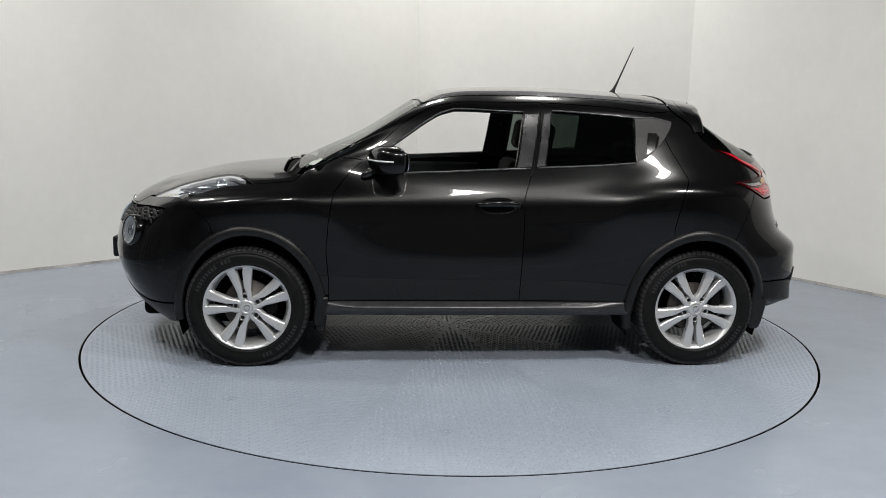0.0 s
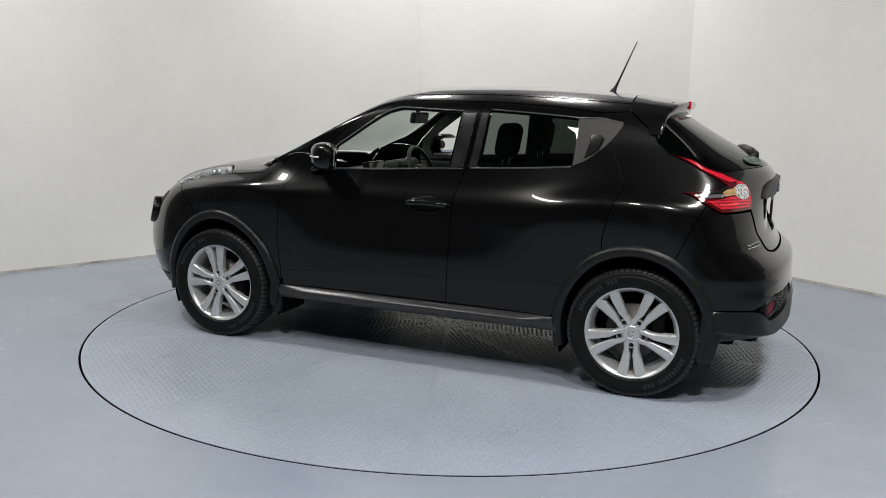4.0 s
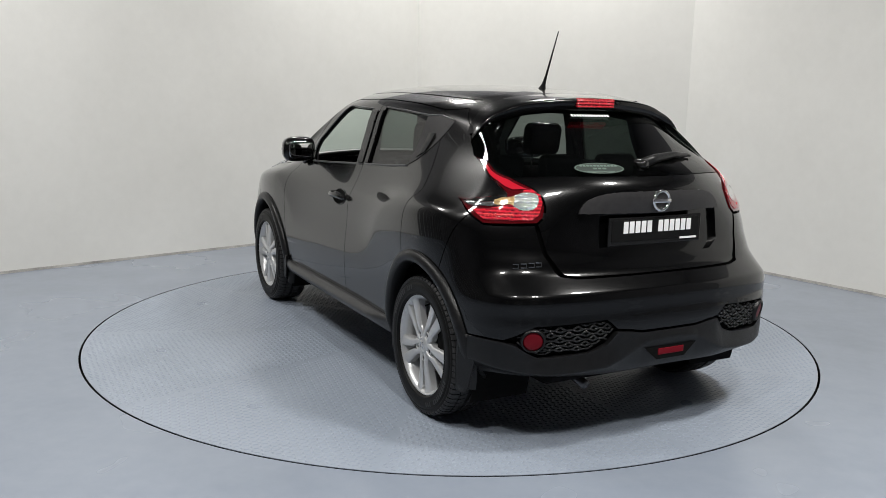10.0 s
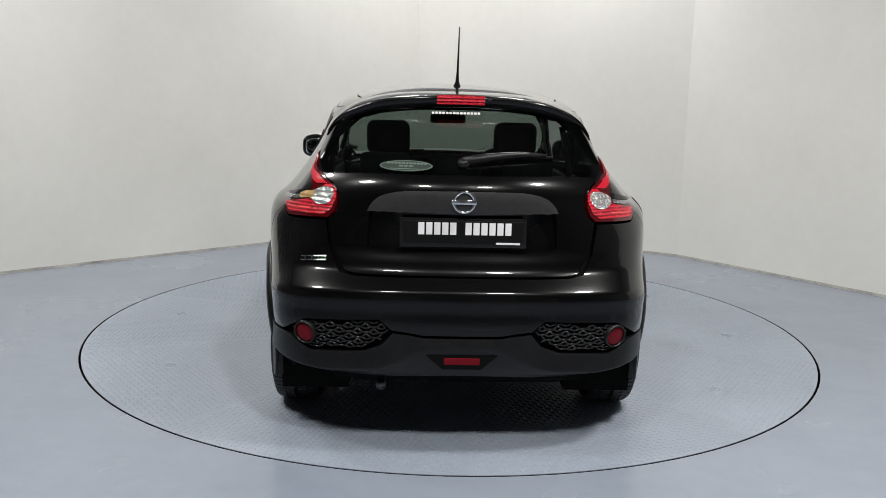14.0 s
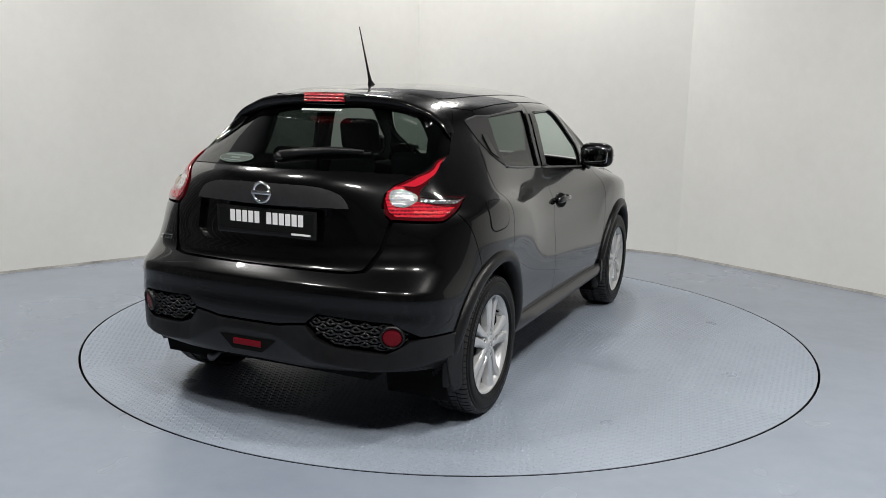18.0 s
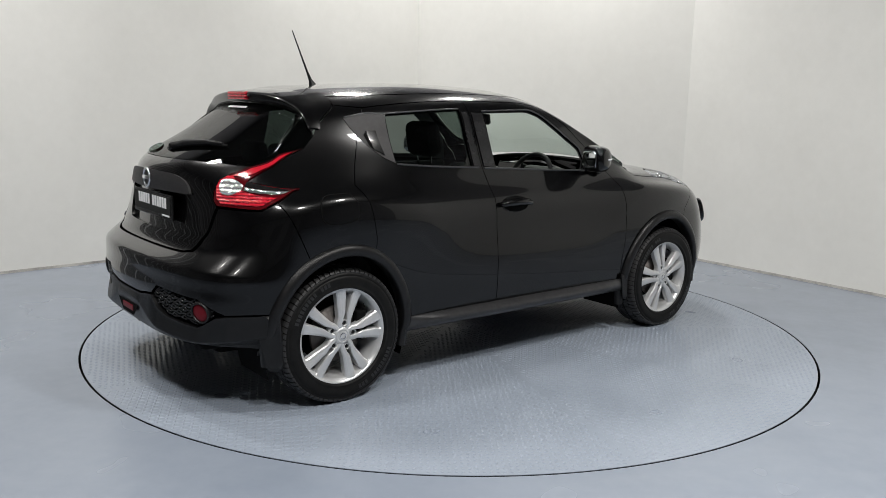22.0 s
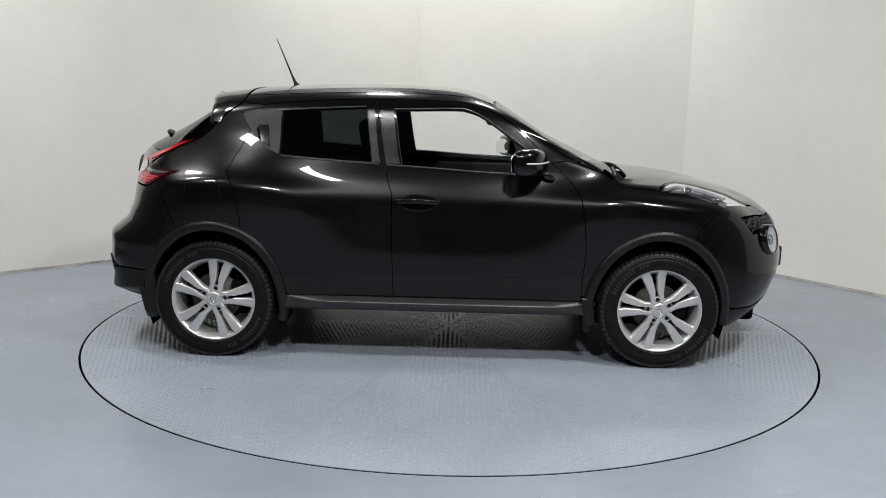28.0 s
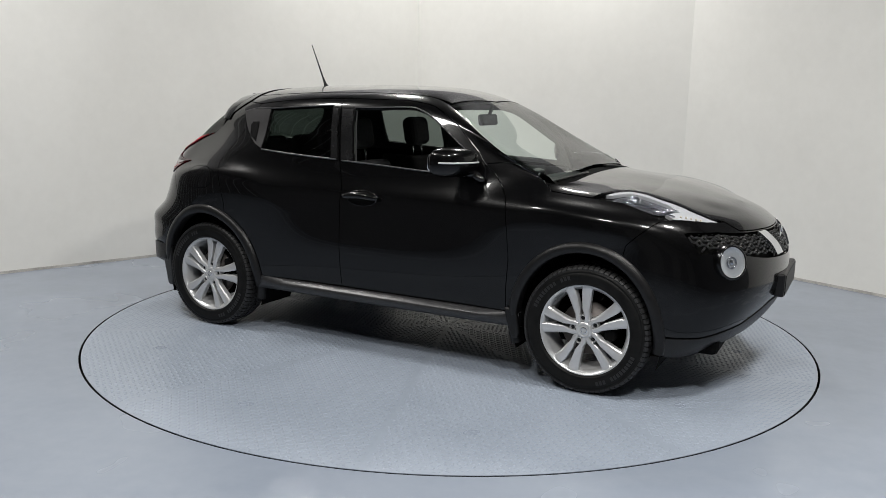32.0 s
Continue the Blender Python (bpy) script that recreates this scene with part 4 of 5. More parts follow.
# wheel wells
def well(cx, side):
    n, verts, faces = 28, [], []
    for i in range(n + 1):
        d = radians(-20 + 220 * i / n)
        for y in (.86, .50):
            verts.append((cx + .40 * math.cos(d), side * y if y < .8 else side * .80, WZ + .455 * math.sin(d)))
    for i in range(n):
        a = i * 2
        faces.append((a, a + 1, a + 3, a + 2))
    k = len(verts)
    verts += [(cx + .40 * math.cos(radians(-20 + 220 * i / n)), side * .50, WZ + .455 * math.sin(radians(-20 + 220 * i / n))) for i in range(n + 1)]
    faces.append(tuple(range(k, k + n + 1)))
    put("wheel_well", mesh_of("wheel_well", verts, faces, DARK, False), car)


for sd in (1, -1):
    well(FX, sd)
    well(RX, sd)

# underbody
bm = bmesh.new()
box(bm, 0, 0, .305, 1.68, 1.46, .07, .02)
box(bm, 1.72, 0, .30, .34, 1.2, .14, .03)
box(bm, -1.74, 0, .34, .24, 1.1, .12, .03)
box(bm, 0, 0, .285, 3.5, .96, .11, .03)
part("underbody", bm, DARK, car)


# mudflaps
def flap(x, y, z0, z1, side, reach, label=""):
    """A moulded flap behind a wheel: it carries on the cladding's curve and tucks in under the body."""
    verts, faces, n, rows = [], [], 10, 8
    for i in range(n + 1):
        s = i / n
        for j in range(rows + 1):
            q = j / rows
            z = z1 + (z0 + .03 * (2 * s - 1) ** 4 - z1) * q
            px_ = x - reach * s * (1 - .5 * q) + .02 * q * (1 - s)
            py = y + np.interp(-px_, (1.48, 1.60, 1.70, 1.80), (0, -.012, -.045, -.10)) - .008 * q
            verts.append((px_, side * py, z))
    m = rows + 1
    for i in range(n):
        for j in range(rows):
            a = i * m + j
            faces.append((a, a + 1, a + m + 1, a + m))
    k = len(verts)
    verts += [(vx + .012, vy - side * .014, vz) for vx, vy, vz in verts]
    faces += [tuple(k + e for e in f[::-1]) for f in faces]
    edge = [i * m for i in range(n + 1)] + [n * m + j for j in range(1, m)] + [i * m + rows for i in range(n - 1, -1, -1)] + [j for j in range(rows - 1, 0, -1)]
    faces += [(edge[i], edge[(i + 1) % len(edge)], edge[(i + 1) % len(edge)] + k, edge[i] + k) for i in range(len(edge))]
    put("mudflap", mesh_of("mudflap", verts, faces, PLASTIC), car, label)


for sd in (1, -1):
    flap(FX - .37, .855, .235, .40, sd, .06)
    flap(RX - .345, .868, .22, .49, sd, .12, "broad moulded mudflap")


# ---------------------------------------------------------------- lamps and trim of the car
def disc_on(name, uv, radius, thick, material, parent, side=1, lift=0.0, rim=.3, steps=28, aim=None):
    """A round domed piece set on the body surface."""
    p, n = skin(*uv, lift)
    n = Vector(aim) if aim else n
    if side < 0:
        p, n = Vector((p.x, -p.y, p.z)), Vector((n.x, -n.y, n.z))
    verts, faces = lathe([(0.0001, thick), (radius * .6, thick * .92), (radius * .88, thick * .6), (radius, 0), (radius, -.02)], steps)
    m = n.to_track_quat("Y", "Z").to_matrix().to_4x4()
    m.translation = p
    return put(name, mesh_of(name, [m @ Vector(v) for v in verts], faces, material), parent)


def lattice(name, poly, du, dv, material, parent, side, lift, radius):
    """A honeycomb of bars within a piece of the surface."""
    poly = np.array(poly, float)
    lo, hi = poly.min(0), poly.max(0)
    V, F = [], []

    def add(a, b):
        mid = np.array([a, b, ((a[0] + b[0]) / 2, (a[1] + b[1]) / 2)])
        if not inside(poly, mid).all():
            return
        pts = [skin(*a, lift)[0], skin(*b, lift)[0]]
        if side < 0:
            pts = [Vector((p.x, -p.y, p.z)) for p in pts]
        v, f = tube(pts, radius, 5)
        k = len(V)
        V.extend(v)
        F.extend([tuple(i + k for i in q) for q in f])

    r = 0
    v = lo[1]
    while v < hi[1]:
        u = lo[0] + (du / 2 if r % 2 else 0)
        while u < hi[0]:
            add((u, v), (u + du * .3, v + dv * .35))
            add((u + du * .3, v + dv * .35), (u + du * .7, v + dv * .35))
            add((u + du * .7, v + dv * .35), (u + du, v))
            add((u + du, v), (u + du * 1.0, v - dv * .001))
            add((u + du * .5 - du * .2, v + dv * .35), (u + du * .5 - du * .5, v + dv))
            add((u + du * .7, v + dv * .35), (u + du, v + dv))
            u += du
        v += dv
        r += 1
    return put(name, mesh_of(name, V, F, material), parent)


for sd, key in ((1, "l"), (-1, "r")):
    # tail lamp: red boomerang, clear reversing lamp, smoked upper strip
    lamp = panel("tail_light", [*TAIL_TOP, *TAIL_LOW], "rear", RED_LENS, sides=key, offset=.006, depth=.03, label="red and clear boomerang tail light", **PU)[0]
    # a brighter red inset on the dark lens paints the arm's lit centre
    panel("red_arm", [(15.62, 7.95), (16.2, 7.76), (17.3, 7.16), (17.84, 6.7), (17.5, 6.72), (17.3, 6.86), (17.0, 7.12), (16.1, 7.65)], "rear", RED_ARM, sides=key, offset=.0095, depth=.003, parent=lamp, label="brighter red inset painted for depth along the arm", **PU)
    panel("red_core", [(16.62, 5.96), (17.04, 5.56), (17.98, 5.54), (18.1, 5.75), (18.13, 6.2), (18.08, 6.5), (17.9, 6.72), (17.74, 6.7), (17.55, 6.2), (17.2, 6.08)], "rear", RED_CORE, sides=key, offset=.0085, depth=.002, parent=lamp, label="red ribbed lens wrapping round the reversing lamp", **PU)
    panel("stop_strip", [(17.05, 5.68), (17.0, 5.8), (17.62, 5.82), (17.66, 5.68)], "rear", STOP_RED, sides=key, offset=.0105, depth=.002, parent=lamp, label="bright red stop lamp strip", **PU)
    panel("clear_lens", [(17.47, 6.42), (17.64, 6.57), (17.85, 6.6), (18.02, 6.52), (18.07, 6.25), (18.0, 5.94), (17.82, 5.88), (17.7, 5.95), (17.5, 6.2)], "rear", CLEARLAMP, sides=key, offset=.0115, depth=.004, parent=lamp, label="clear ribbed reversing lens", rounds=1, **PU)
    panel("smoked_lens", [(15.98, 6.26), (16.43, 6.39), (16.91, 6.5), (17.4, 6.58), (17.46, 6.36), (17.1, 6.3), (16.5, 6.26)], "rear", GLOSS, sides=key, offset=.0095, depth=.003, parent=lamp, label="smoked black upper strip", **PU)
    panel("clear_strip", [(16.15, 6.24), (16.5, 6.28), (17.1, 6.31), (17.44, 6.34), (17.48, 6.18), (17.2, 6.12), (16.5, 6.08)], "rear", SMOKED, sides=key, offset=.0100, depth=.003, parent=lamp, label="silvery clear strip", **PU)
    # left lamp only: the bulb's reflection in its reflector, painted as an amber patch
    if sd > 0:
        panel("amber_reflection", [(17.14, 6.36), (17.3, 6.46), (17.46, 6.46), (17.58, 6.48), (17.6, 6.12), (17.48, 6.16), (17.3, 6.12), (17.18, 6.18)], "rear", AMBER, sides=key, offset=.0125, depth=.002, parent=lamp, label="amber patch painted as the indicator bulb's reflection behind clear ribs", **PU)
    # head lamp
    lamp = panel("headlight", HEADLAMP, "front", LENS, sides=key, offset=.004, depth=.004, label="clear swept-back headlight with chrome inside", **PU)[0]
    panel("housing", [(6.15, 6.5), (5.97, 7.7), (5.8, 8.4), (5.5, 8.85), (5.16, 8.6), (4.75, 8.1), (3.87, 7.56), (2.7, 7.12), (2.4, 6.9), (3.0, 6.42), (3.87, 5.85), (4.2, 5.73), (4.85, 5.88), (5.45, 6.5)], "front", GLOSS, sides=key, offset=-.03, depth=0, gap=0, parent=lamp, **PU)
    panel("reflector", [(2.68, 6.9), (2.9, 6.98), (3.87, 7.36), (4.6, 7.8), (4.45, 7.3), (4.1, 6.8), (4.45, 6.25), (4.2, 5.92), (3.87, 6.02), (3.1, 6.56)], "front", CHROMELAMP, sides=key, offset=-.010, depth=.02, gap=0, parent=lamp, label="pale chrome running lamp", **PU)
    panel("upper_band", [(3.87, 7.36), (4.79, 7.92), (5.16, 8.38), (5.5, 8.62), (5.72, 8.24), (5.9, 7.5), (5.78, 7.5), (5.62, 8.0), (5.46, 8.28), (5.2, 8.05), (4.79, 7.6), (4.3, 7.2)], "front", CHROMELAMP, sides=key, offset=-.008, depth=.018, gap=0, parent=lamp, label="bright band along the lamp's upper edge", **PU)
    panel("pocket_liner", [(4.3, 7.1), (4.75, 7.5), (5.2, 7.95), (5.44, 8.15), (5.62, 7.7), (5.75, 7.1), (5.5, 6.75), (5.1, 6.5), (4.75, 6.2), (4.5, 6.3), (4.2, 6.75)], "front", DIMCHROME, sides=key, offset=-.022, depth=.004, gap=0, parent=lamp, label="smoked inner pocket", **PU)
    ribbon("chrome_edge", curve([(4.2, 6.1), (4.55, 6.35), (4.35, 6.75), (4.15, 6.82), (4.6, 6.62), (5.1, 6.72), (5.5, 6.85)], 5), CHROME, lamp, .0042, sd, -.006)
    ribbon("chrome_edge", curve([(4.5, 6.05), (4.75, 6.2), (4.6, 6.5)], 5), CHROME, lamp, .0038, sd, -.005)
    disc_on("projector", (5.3, 7.45), .034, .022, CHROME, lamp, sd, -.02)
    disc_on("lamp_eye", (5.3, 7.45), .022, .012, LENS, lamp, sd, .0)
    disc_on("bulb", (4.85, 7.0), .020, .014, DIMCHROME, lamp, sd, -.02)
    for q in range(5):
        disc_on("led", (3.35 + q * .17, 6.52 - q * .06), .0055, .004, AMBERISH, lamp, sd, -.006, steps=10)
    # round lower lamp in the bumper
    axis = Vector((.80, .60, -.01)).normalized()
    axis = (axis * .35 + skin(2.66, 4.0)[1] * .65).normalized()
    ring = disc_on("driving_lamp", (2.66, 4.0), .076, .010, LENSLAMP, car, sd, .014, aim=axis)
    p = skin(2.66, 4.0, .012)[0]
    if sd < 0:
        p, axis = Vector((p.x, -p.y, p.z)), Vector((axis.x, -axis.y, axis.z))
    m = axis.to_track_quat("Y", "Z").to_matrix().to_4x4()
    m.translation = p

    def turned_piece(name, profile, material, label=""):
        v, f = lathe(profile, 40)
        put(name, mesh_of(name, [m @ Vector(q) for q in v], f, material), ring, label)

    turned_piece("bowl", [(.0001, -.006), (.030, -.005), (.055, -.001), (.072, .004), (.075, .006)], BOWL)
    turned_piece("bulb", [(.0001, .004), (.010, .003), (.013, .0), (.013, -.02)], CHROME)
    turned_piece("bulb_shield", [(.022, -.004), (.026, .003), (.028, .002), (.030, -.004)], DIMCHROME)
    turned_piece("bezel", [(.074, -.02), (.075, .007), (.078, .011), (.083, .010), (.087, .002), (.090, -.02), (.091, -.05)], PAINT, "gloss black bezel")
    # rear pocket: reflector and honeycomb
    cup = disc_on("reflector", (18.12, 2.155), .042, .004, RED_REFL, car, sd, -.004)
    p, nrm = skin(18.12, 2.155, .002)
    if sd < 0:
        p, nrm = Vector((p.x, -p.y, p.z)), Vector((nrm.x, -nrm.y, nrm.z))
    m = nrm.to_track_quat("Y", "Z").to_matrix().to_4x4()
    m.translation = p
    v, f = lathe([(.043, -.03), (.0435, .000), (.046, .002), (.050, .000), (.053, -.006), (.056, -.03)], 32)
    put("cup", mesh_of("cup", [m @ Vector(q) for q in v], f, PLASTIC), cup)
    lattice("pocket_grille", POCKET, .27, .10, GRILLE, car, sd, -.012, .0042)
    # quarter trim with the hidden rear handle
    trim = panel("quarter_trim", [(13.52, 9.22), (14.0, 9.3), (14.5, 9.16), (14.2, 8.3), (13.8, 7.45), (13.62, 7.22), (13.52, 7.12)], "side", TRIM, sides=key, offset=.003, depth=.004, label="matt dark grey trim with hidden door handle", **PU)[0]
    panel("hidden_handle", [(14.02, 8.55), (13.8, 8.55), (13.73, 7.5), (13.95, 7.78)], "side", GLOSS, sides=key, offset=.009, depth=.006, parent=trim, **PU)
    # flat black strip on the trim paints the shade behind the hidden handle
    panel("handle_shade", [(14.08, 8.4), (14.02, 8.5), (13.95, 7.85), (14.0, 7.9)], "side", DARK, sides=key, offset=.0045, depth=0, gap=0, parent=trim, **PU)
    panel("pillar_trim", [(11.61, 9.22), (11.84, 9.24), (11.72, 6.98), (11.48, 6.95)], "side", PILLAR, sides=key, offset=.006, depth=.006, gap=.003, grid=(.09, .09), **PU)
    panel("pillar_trim", [(12.03, 9.26), (11.91, 9.25), (11.79, 6.98), (11.93, 6.99)], "side", PILLAR, sides=key, offset=.006, depth=.006, gap=.003, grid=(.09, .09), **PU)
    # mouldings at the window edges
    ribbon("belt_moulding", curve([(9.25, 6.84), (10.3, 6.83), (11.7, 6.92)]), SATIN, car, .0050, sd, .002)
    ribbon("belt_moulding", curve([(11.82, 6.95), (12.8, 6.98), (13.5, 7.08)]), SATIN, car, .0050, sd, .002)
    ribbon("frame_moulding", curve([(9.22, 7.5), (9.3, 8.22), (9.95, 8.98), (10.2, 9.28), (10.45, 9.46), (11.6, 9.32)]), SATIN, car, .0045, sd, .0)
    ribbon("frame_moulding", curve([(12.05, 9.42), (13.5, 9.26), (14.0, 9.34), (14.48, 9.2)]), SATIN, car, .0045, sd, .0)
    # door handle; a flat black disc paints the shade of its recess
    bowl = [(11.17 + .30 * math.cos(q), 5.10 + .40 * math.sin(q)) for q in np.linspace(0, 2 * math.pi, 25)[:-1]]
    h = panel("door_handle", bowl, "side", DARK, sides=key, offset=.0012, depth=0, gap=0, label="gloss black door handle over a flat black disc for the recess's shade", grid=(.06, .06), **PU)[0]
    ribbon("recess_edge", [*bowl, bowl[0]], PAINT, h, .0035, sd, .001)
    grip = [skin(11.53 - .70 * q, 5.10 + .06 * math.sin(math.pi * q), .012 + .022 * math.sin(math.pi * min(1, max(0, q))) ** .5)[0] for q in np.linspace(0, 1, 15)]
    rad = [.012 + .0085 * math.sin(math.pi * q) ** .6 for q in np.linspace(0.02, .98, 15)]
    if sd < 0:
        grip = [Vector((q.x, -q.y, q.z)) for q in grip]
    put("grip", mesh_of("grip", *tube(grip, rad, 12), PAINT), h)

# fuel flap on the right side
FLAP = [(-1.40, 1.03), (-1.212, 1.038), (-1.19, .905), (-1.40, .892)]
panel("fuel_flap_gap", FLAP, "side", DARK, sides="r", offset=.0016, depth=0, gap=-.002, rounds=3)
panel("fuel_flap", FLAP, "side", PAINT, sides="r", offset=.003, depth=.003, gap=.0035, rounds=3)

# honeycomb of the front grille, chrome V and badge
for sd in (1, -1):
    lattice("upper_grille", [(0, 4.15), (1.3, 4.3), (2.45, 4.6), (3.45, 4.2), (3.85, 4.9), (2.85, 5.62), (1.05, 6.05), (0, 6.15)], .30, .34, GRILLE, car, sd, -.009, .0050)
    panel("grille_wing", [(1.0, 6.12), (1.36, 6.06), (1.15, 5.2), (.92, 4.28), (.52, 4.3), (.78, 5.2)], "front", CHROME, sides="l" if sd > 0 else "r", offset=.004, depth=.012, label="chrome wing of the grille", **PU)


def ring_badge(x, z, r, facing, parent):
    bm = bmesh.new()
    pts = [(x, r * math.cos(a), z + r * math.sin(a)) for a in np.linspace(0, 2 * math.pi, 33)[:-1]]
    v, f = tube(pts, r * .17, 8, True)
    vs = [bm.verts.new(q) for q in v]
    for q in f:
        bm.faces.new([vs[i] for i in q])
    box(bm, x + .002 * facing, 0, z, r * .22, r * 2.45, r * .42, .002)
    part("badge", bm, CHROME, parent, "round chrome badge with a bar", True)


ring_badge(-1.895, 1.066, .043, -1, car)
ring_badge(2.075, .80, .05, 1, car)


def text_bars(name, parent, x, facing, bars, material, thick=.0015):
    """Unreadable lettering as plain bars: y centre, z centre, width, height."""
    for y, z, w, h in bars:
        bm = bmesh.new()
        box(bm, x, y, z, thick, w, h, .0005)
        part(name, bm, material, parent)


# rear plate
bm = bmesh.new()
box(bm, -1.868, 0, .934, .012, .535, .125, .004)
plate = part("rear_plate", bm, GLOSS, car, "black dealer plate with white lettering")
bm = bmesh.new()
box(bm, -1.8745, 0, .938, .003, .505, .095, .002)
part("plate_face", bm, PLATEBLACK, plate)
WORDS = [(.176 - k * .0335, .952, .026, .052) for k in range(5)] + [(-.022 - k * .0335, .952, .026, .052) for k in range(6)]
text_bars("lettering", plate, -1.8768, -1, WORDS, WHITE)
text_bars("lettering", plate, -1.8768, -1, [(-.19, .891, .1, .009)], WHITE)
# front plate on its holder
bm = bmesh.new()
box(bm, 2.122, 0, .568, .05, .54, .125, .01)
plate = part("front_plate", bm, PLASTIC, car, "black plate holder on the front bumper")
bm = bmesh.new()
box(bm, 2.149, 0, .568, .004, .51, .105, .002)
part("plate_face", bm, PLATEBLACK, plate)

# model lettering on the left of the bumper, as plain bars
for k, (u, v) in enumerate(((17.78, 4.16), (17.93, 4.19), (18.07, 4.215), (18.20, 4.235))):
    p, nrm = skin(u, v, .002)
    m = nrm.to_track_quat("Y", "Z").to_matrix().to_4x4()
    bm = bmesh.new()
    for dx, dz, w, h in ((0, .0085, .026, .004), (0, -.0085, .026, .004), (-.011, 0, .004, .017)):
        box(bm, dx, 0, dz, w, .004, h, .0008)
    bmesh.ops.transform(bm, matrix=Matrix.Translation(p) @ m, verts=bm.verts)
    part("emblem_bar", bm, CHROME, car)

# stop lamp in the spoiler, washer nozzle
bm = bmesh.new()
box(bm, -1.394, 0, 1.482, .022, .225, .044, .006)
part("high_stop_lamp", bm, RED_CORE, car, "red high stop lamp in the spoiler")
bm = bmesh.new()
box(bm, -1.398, -.135, 1.484, .012, .016, .012, .004)
part("washer_nozzle", bm, PLASTIC, car)

# rear wiper
v, f = tube([(-1.755, .0, 1.218), (-1.728, -.10, 1.238), (-1.690, -.25, 1.252), (-1.650, -.37, 1.250)], [.026, .022, .016, .007], 8)
wip = put("rear_wiper", mesh_of("rear_wiper", v, f, PLASTIC), car, "black rear wiper arm and blade")
v, f = tube([(-1.725, -.05, 1.226), (-1.690, -.2, 1.238), (-1.640, -.40, 1.242)], .006, 6)
put("blade", mesh_of("blade", v, f, RUBBER), wip)
v, f = lathe([(.0001, .03), (.022, .028), (.026, .0), (.026, -.03)], 16)
m = pose(-1.750, 0, 1.212, 0, 0, 90)
put("cap", mesh_of("cap", [m @ Vector(q) for q in v], f, GLOSS), wip)

# low rear lamp in the valance; a flat black sheet paints its recess's shade
bm = bmesh.new()
for xs, y0, y1, z0, z1 in ((-2.0165, .150, .080, .444, .384),):
    q = [bm.verts.new((xs, y, z)) for y, z in ((y0, z0), (-y0, z0), (-y1, z1), (y1, z1))]
    bm.faces.new(q)
fr = part("low_lamp_shade", bm, DARK, car)
bm = bmesh.new()
box(bm, -2.012, 0, .418, .014, .15, .030, .004)
part("low_rear_lamp", bm, RED_REFL, car, "dark red low fog lamp")
# exhaust pipe
v, f = tube([(-1.6, .34, .275), (-1.78, .34, .27), (-1.86, .34, .255)], .022, 14)
put("exhaust_pipe", mesh_of("exhaust_pipe", v, f, STEEL), car)

# aerial
v, f = tube([(-.936, 0, 1.53), (-.942, 0, 1.548), (-.955, 0, 1.575), (-.975, 0, 1.62), (-1.067, 0, 1.84)], [.030, .022, .010, .006, .0028], 10)
put("aerial", mesh_of("aerial", v, f, PLASTIC), car, "thin black roof aerial leaning back")


# door mirrors
def door_mirror(side):
    base = new("door_mirror")
    base.parent = car
    m = Matrix.Translation((.485, side * .868, 1.152)) @ Matrix.Rotation(radians(side * -4), 4, "Z") @ Matrix(((1, -.45 * side, 0, 0), (0, 1, 0, 0), (0, 0, 1, 0), (0, 0, 0, 1)))
    bm = bmesh.new()
    bmesh.ops.create_uvsphere(bm, u_segments=28, v_segments=18, radius=1)
    for q in bm.verts:
        x, y, z = q.co
        fx = .105 if x > 0 else .055
        q.co = Vector((math.copysign(abs(x) ** .75, x) * fx, math.copysign(abs(y) ** .62, y) * .116, math.copysign(abs(z) ** .62, z) * (.082 if z > 0 else .076)))
    bmesh.ops.transform(bm, matrix=m, verts=bm.verts)
    part("housing", bm, PAINT, base, smooth=True)
    bm = bmesh.new()
    bmesh.ops.create_uvsphere(bm, u_segments=24, v_segments=12, radius=1)
    for q in bm.verts:
        x, y, z = q.co
        q.co = Vector((x * .008 - .0505, math.copysign(abs(y) ** .5, y) * .088 + side * .004, math.copysign(abs(z) ** .5, z) * .054))
    bmesh.ops.transform(bm, matrix=m @ Matrix.Rotation(radians(side * 6), 4, "Z"), verts=bm.verts)
    part("mirror_glass", bm, MIRROR, base, "mirror glass", True)
    strip = []
    for deg in np.linspace(-38, 78, 16):
        c, q = math.cos(radians(deg)), math.sin(radians(deg))
        strip.append(m @ Vector((c ** .75 * .1055, side * math.copysign(abs(q) ** .62, q) * .1168, .004)))
    v, f = tube(strip, .0052, 6)
    put("indicator", mesh_of("indicator", v, f, CHROMELAMP), base, "clear indicator strip")
    v, f = tube([(.60, side * .76, 1.085), (.565, side * .80, 1.092), (.52, side * .83, 1.105)], [.022, .019, .017], 12)
    put("stalk", mesh_of("stalk", v, f, GLOSS), base)
    bm = bmesh.new()
    bmesh.ops.create_uvsphere(bm, u_segments=18, v_segments=10, radius=1, matrix=Matrix.Translation((.605, side * .778, 1.078)) @ Matrix.Rotation(radians(28), 4, "Y") @ Matrix.Diagonal((.05, .022, .022, 1)))
    part("foot", bm, GLOSS, base, smooth=True)


door_mirror(1)
door_mirror(-1)


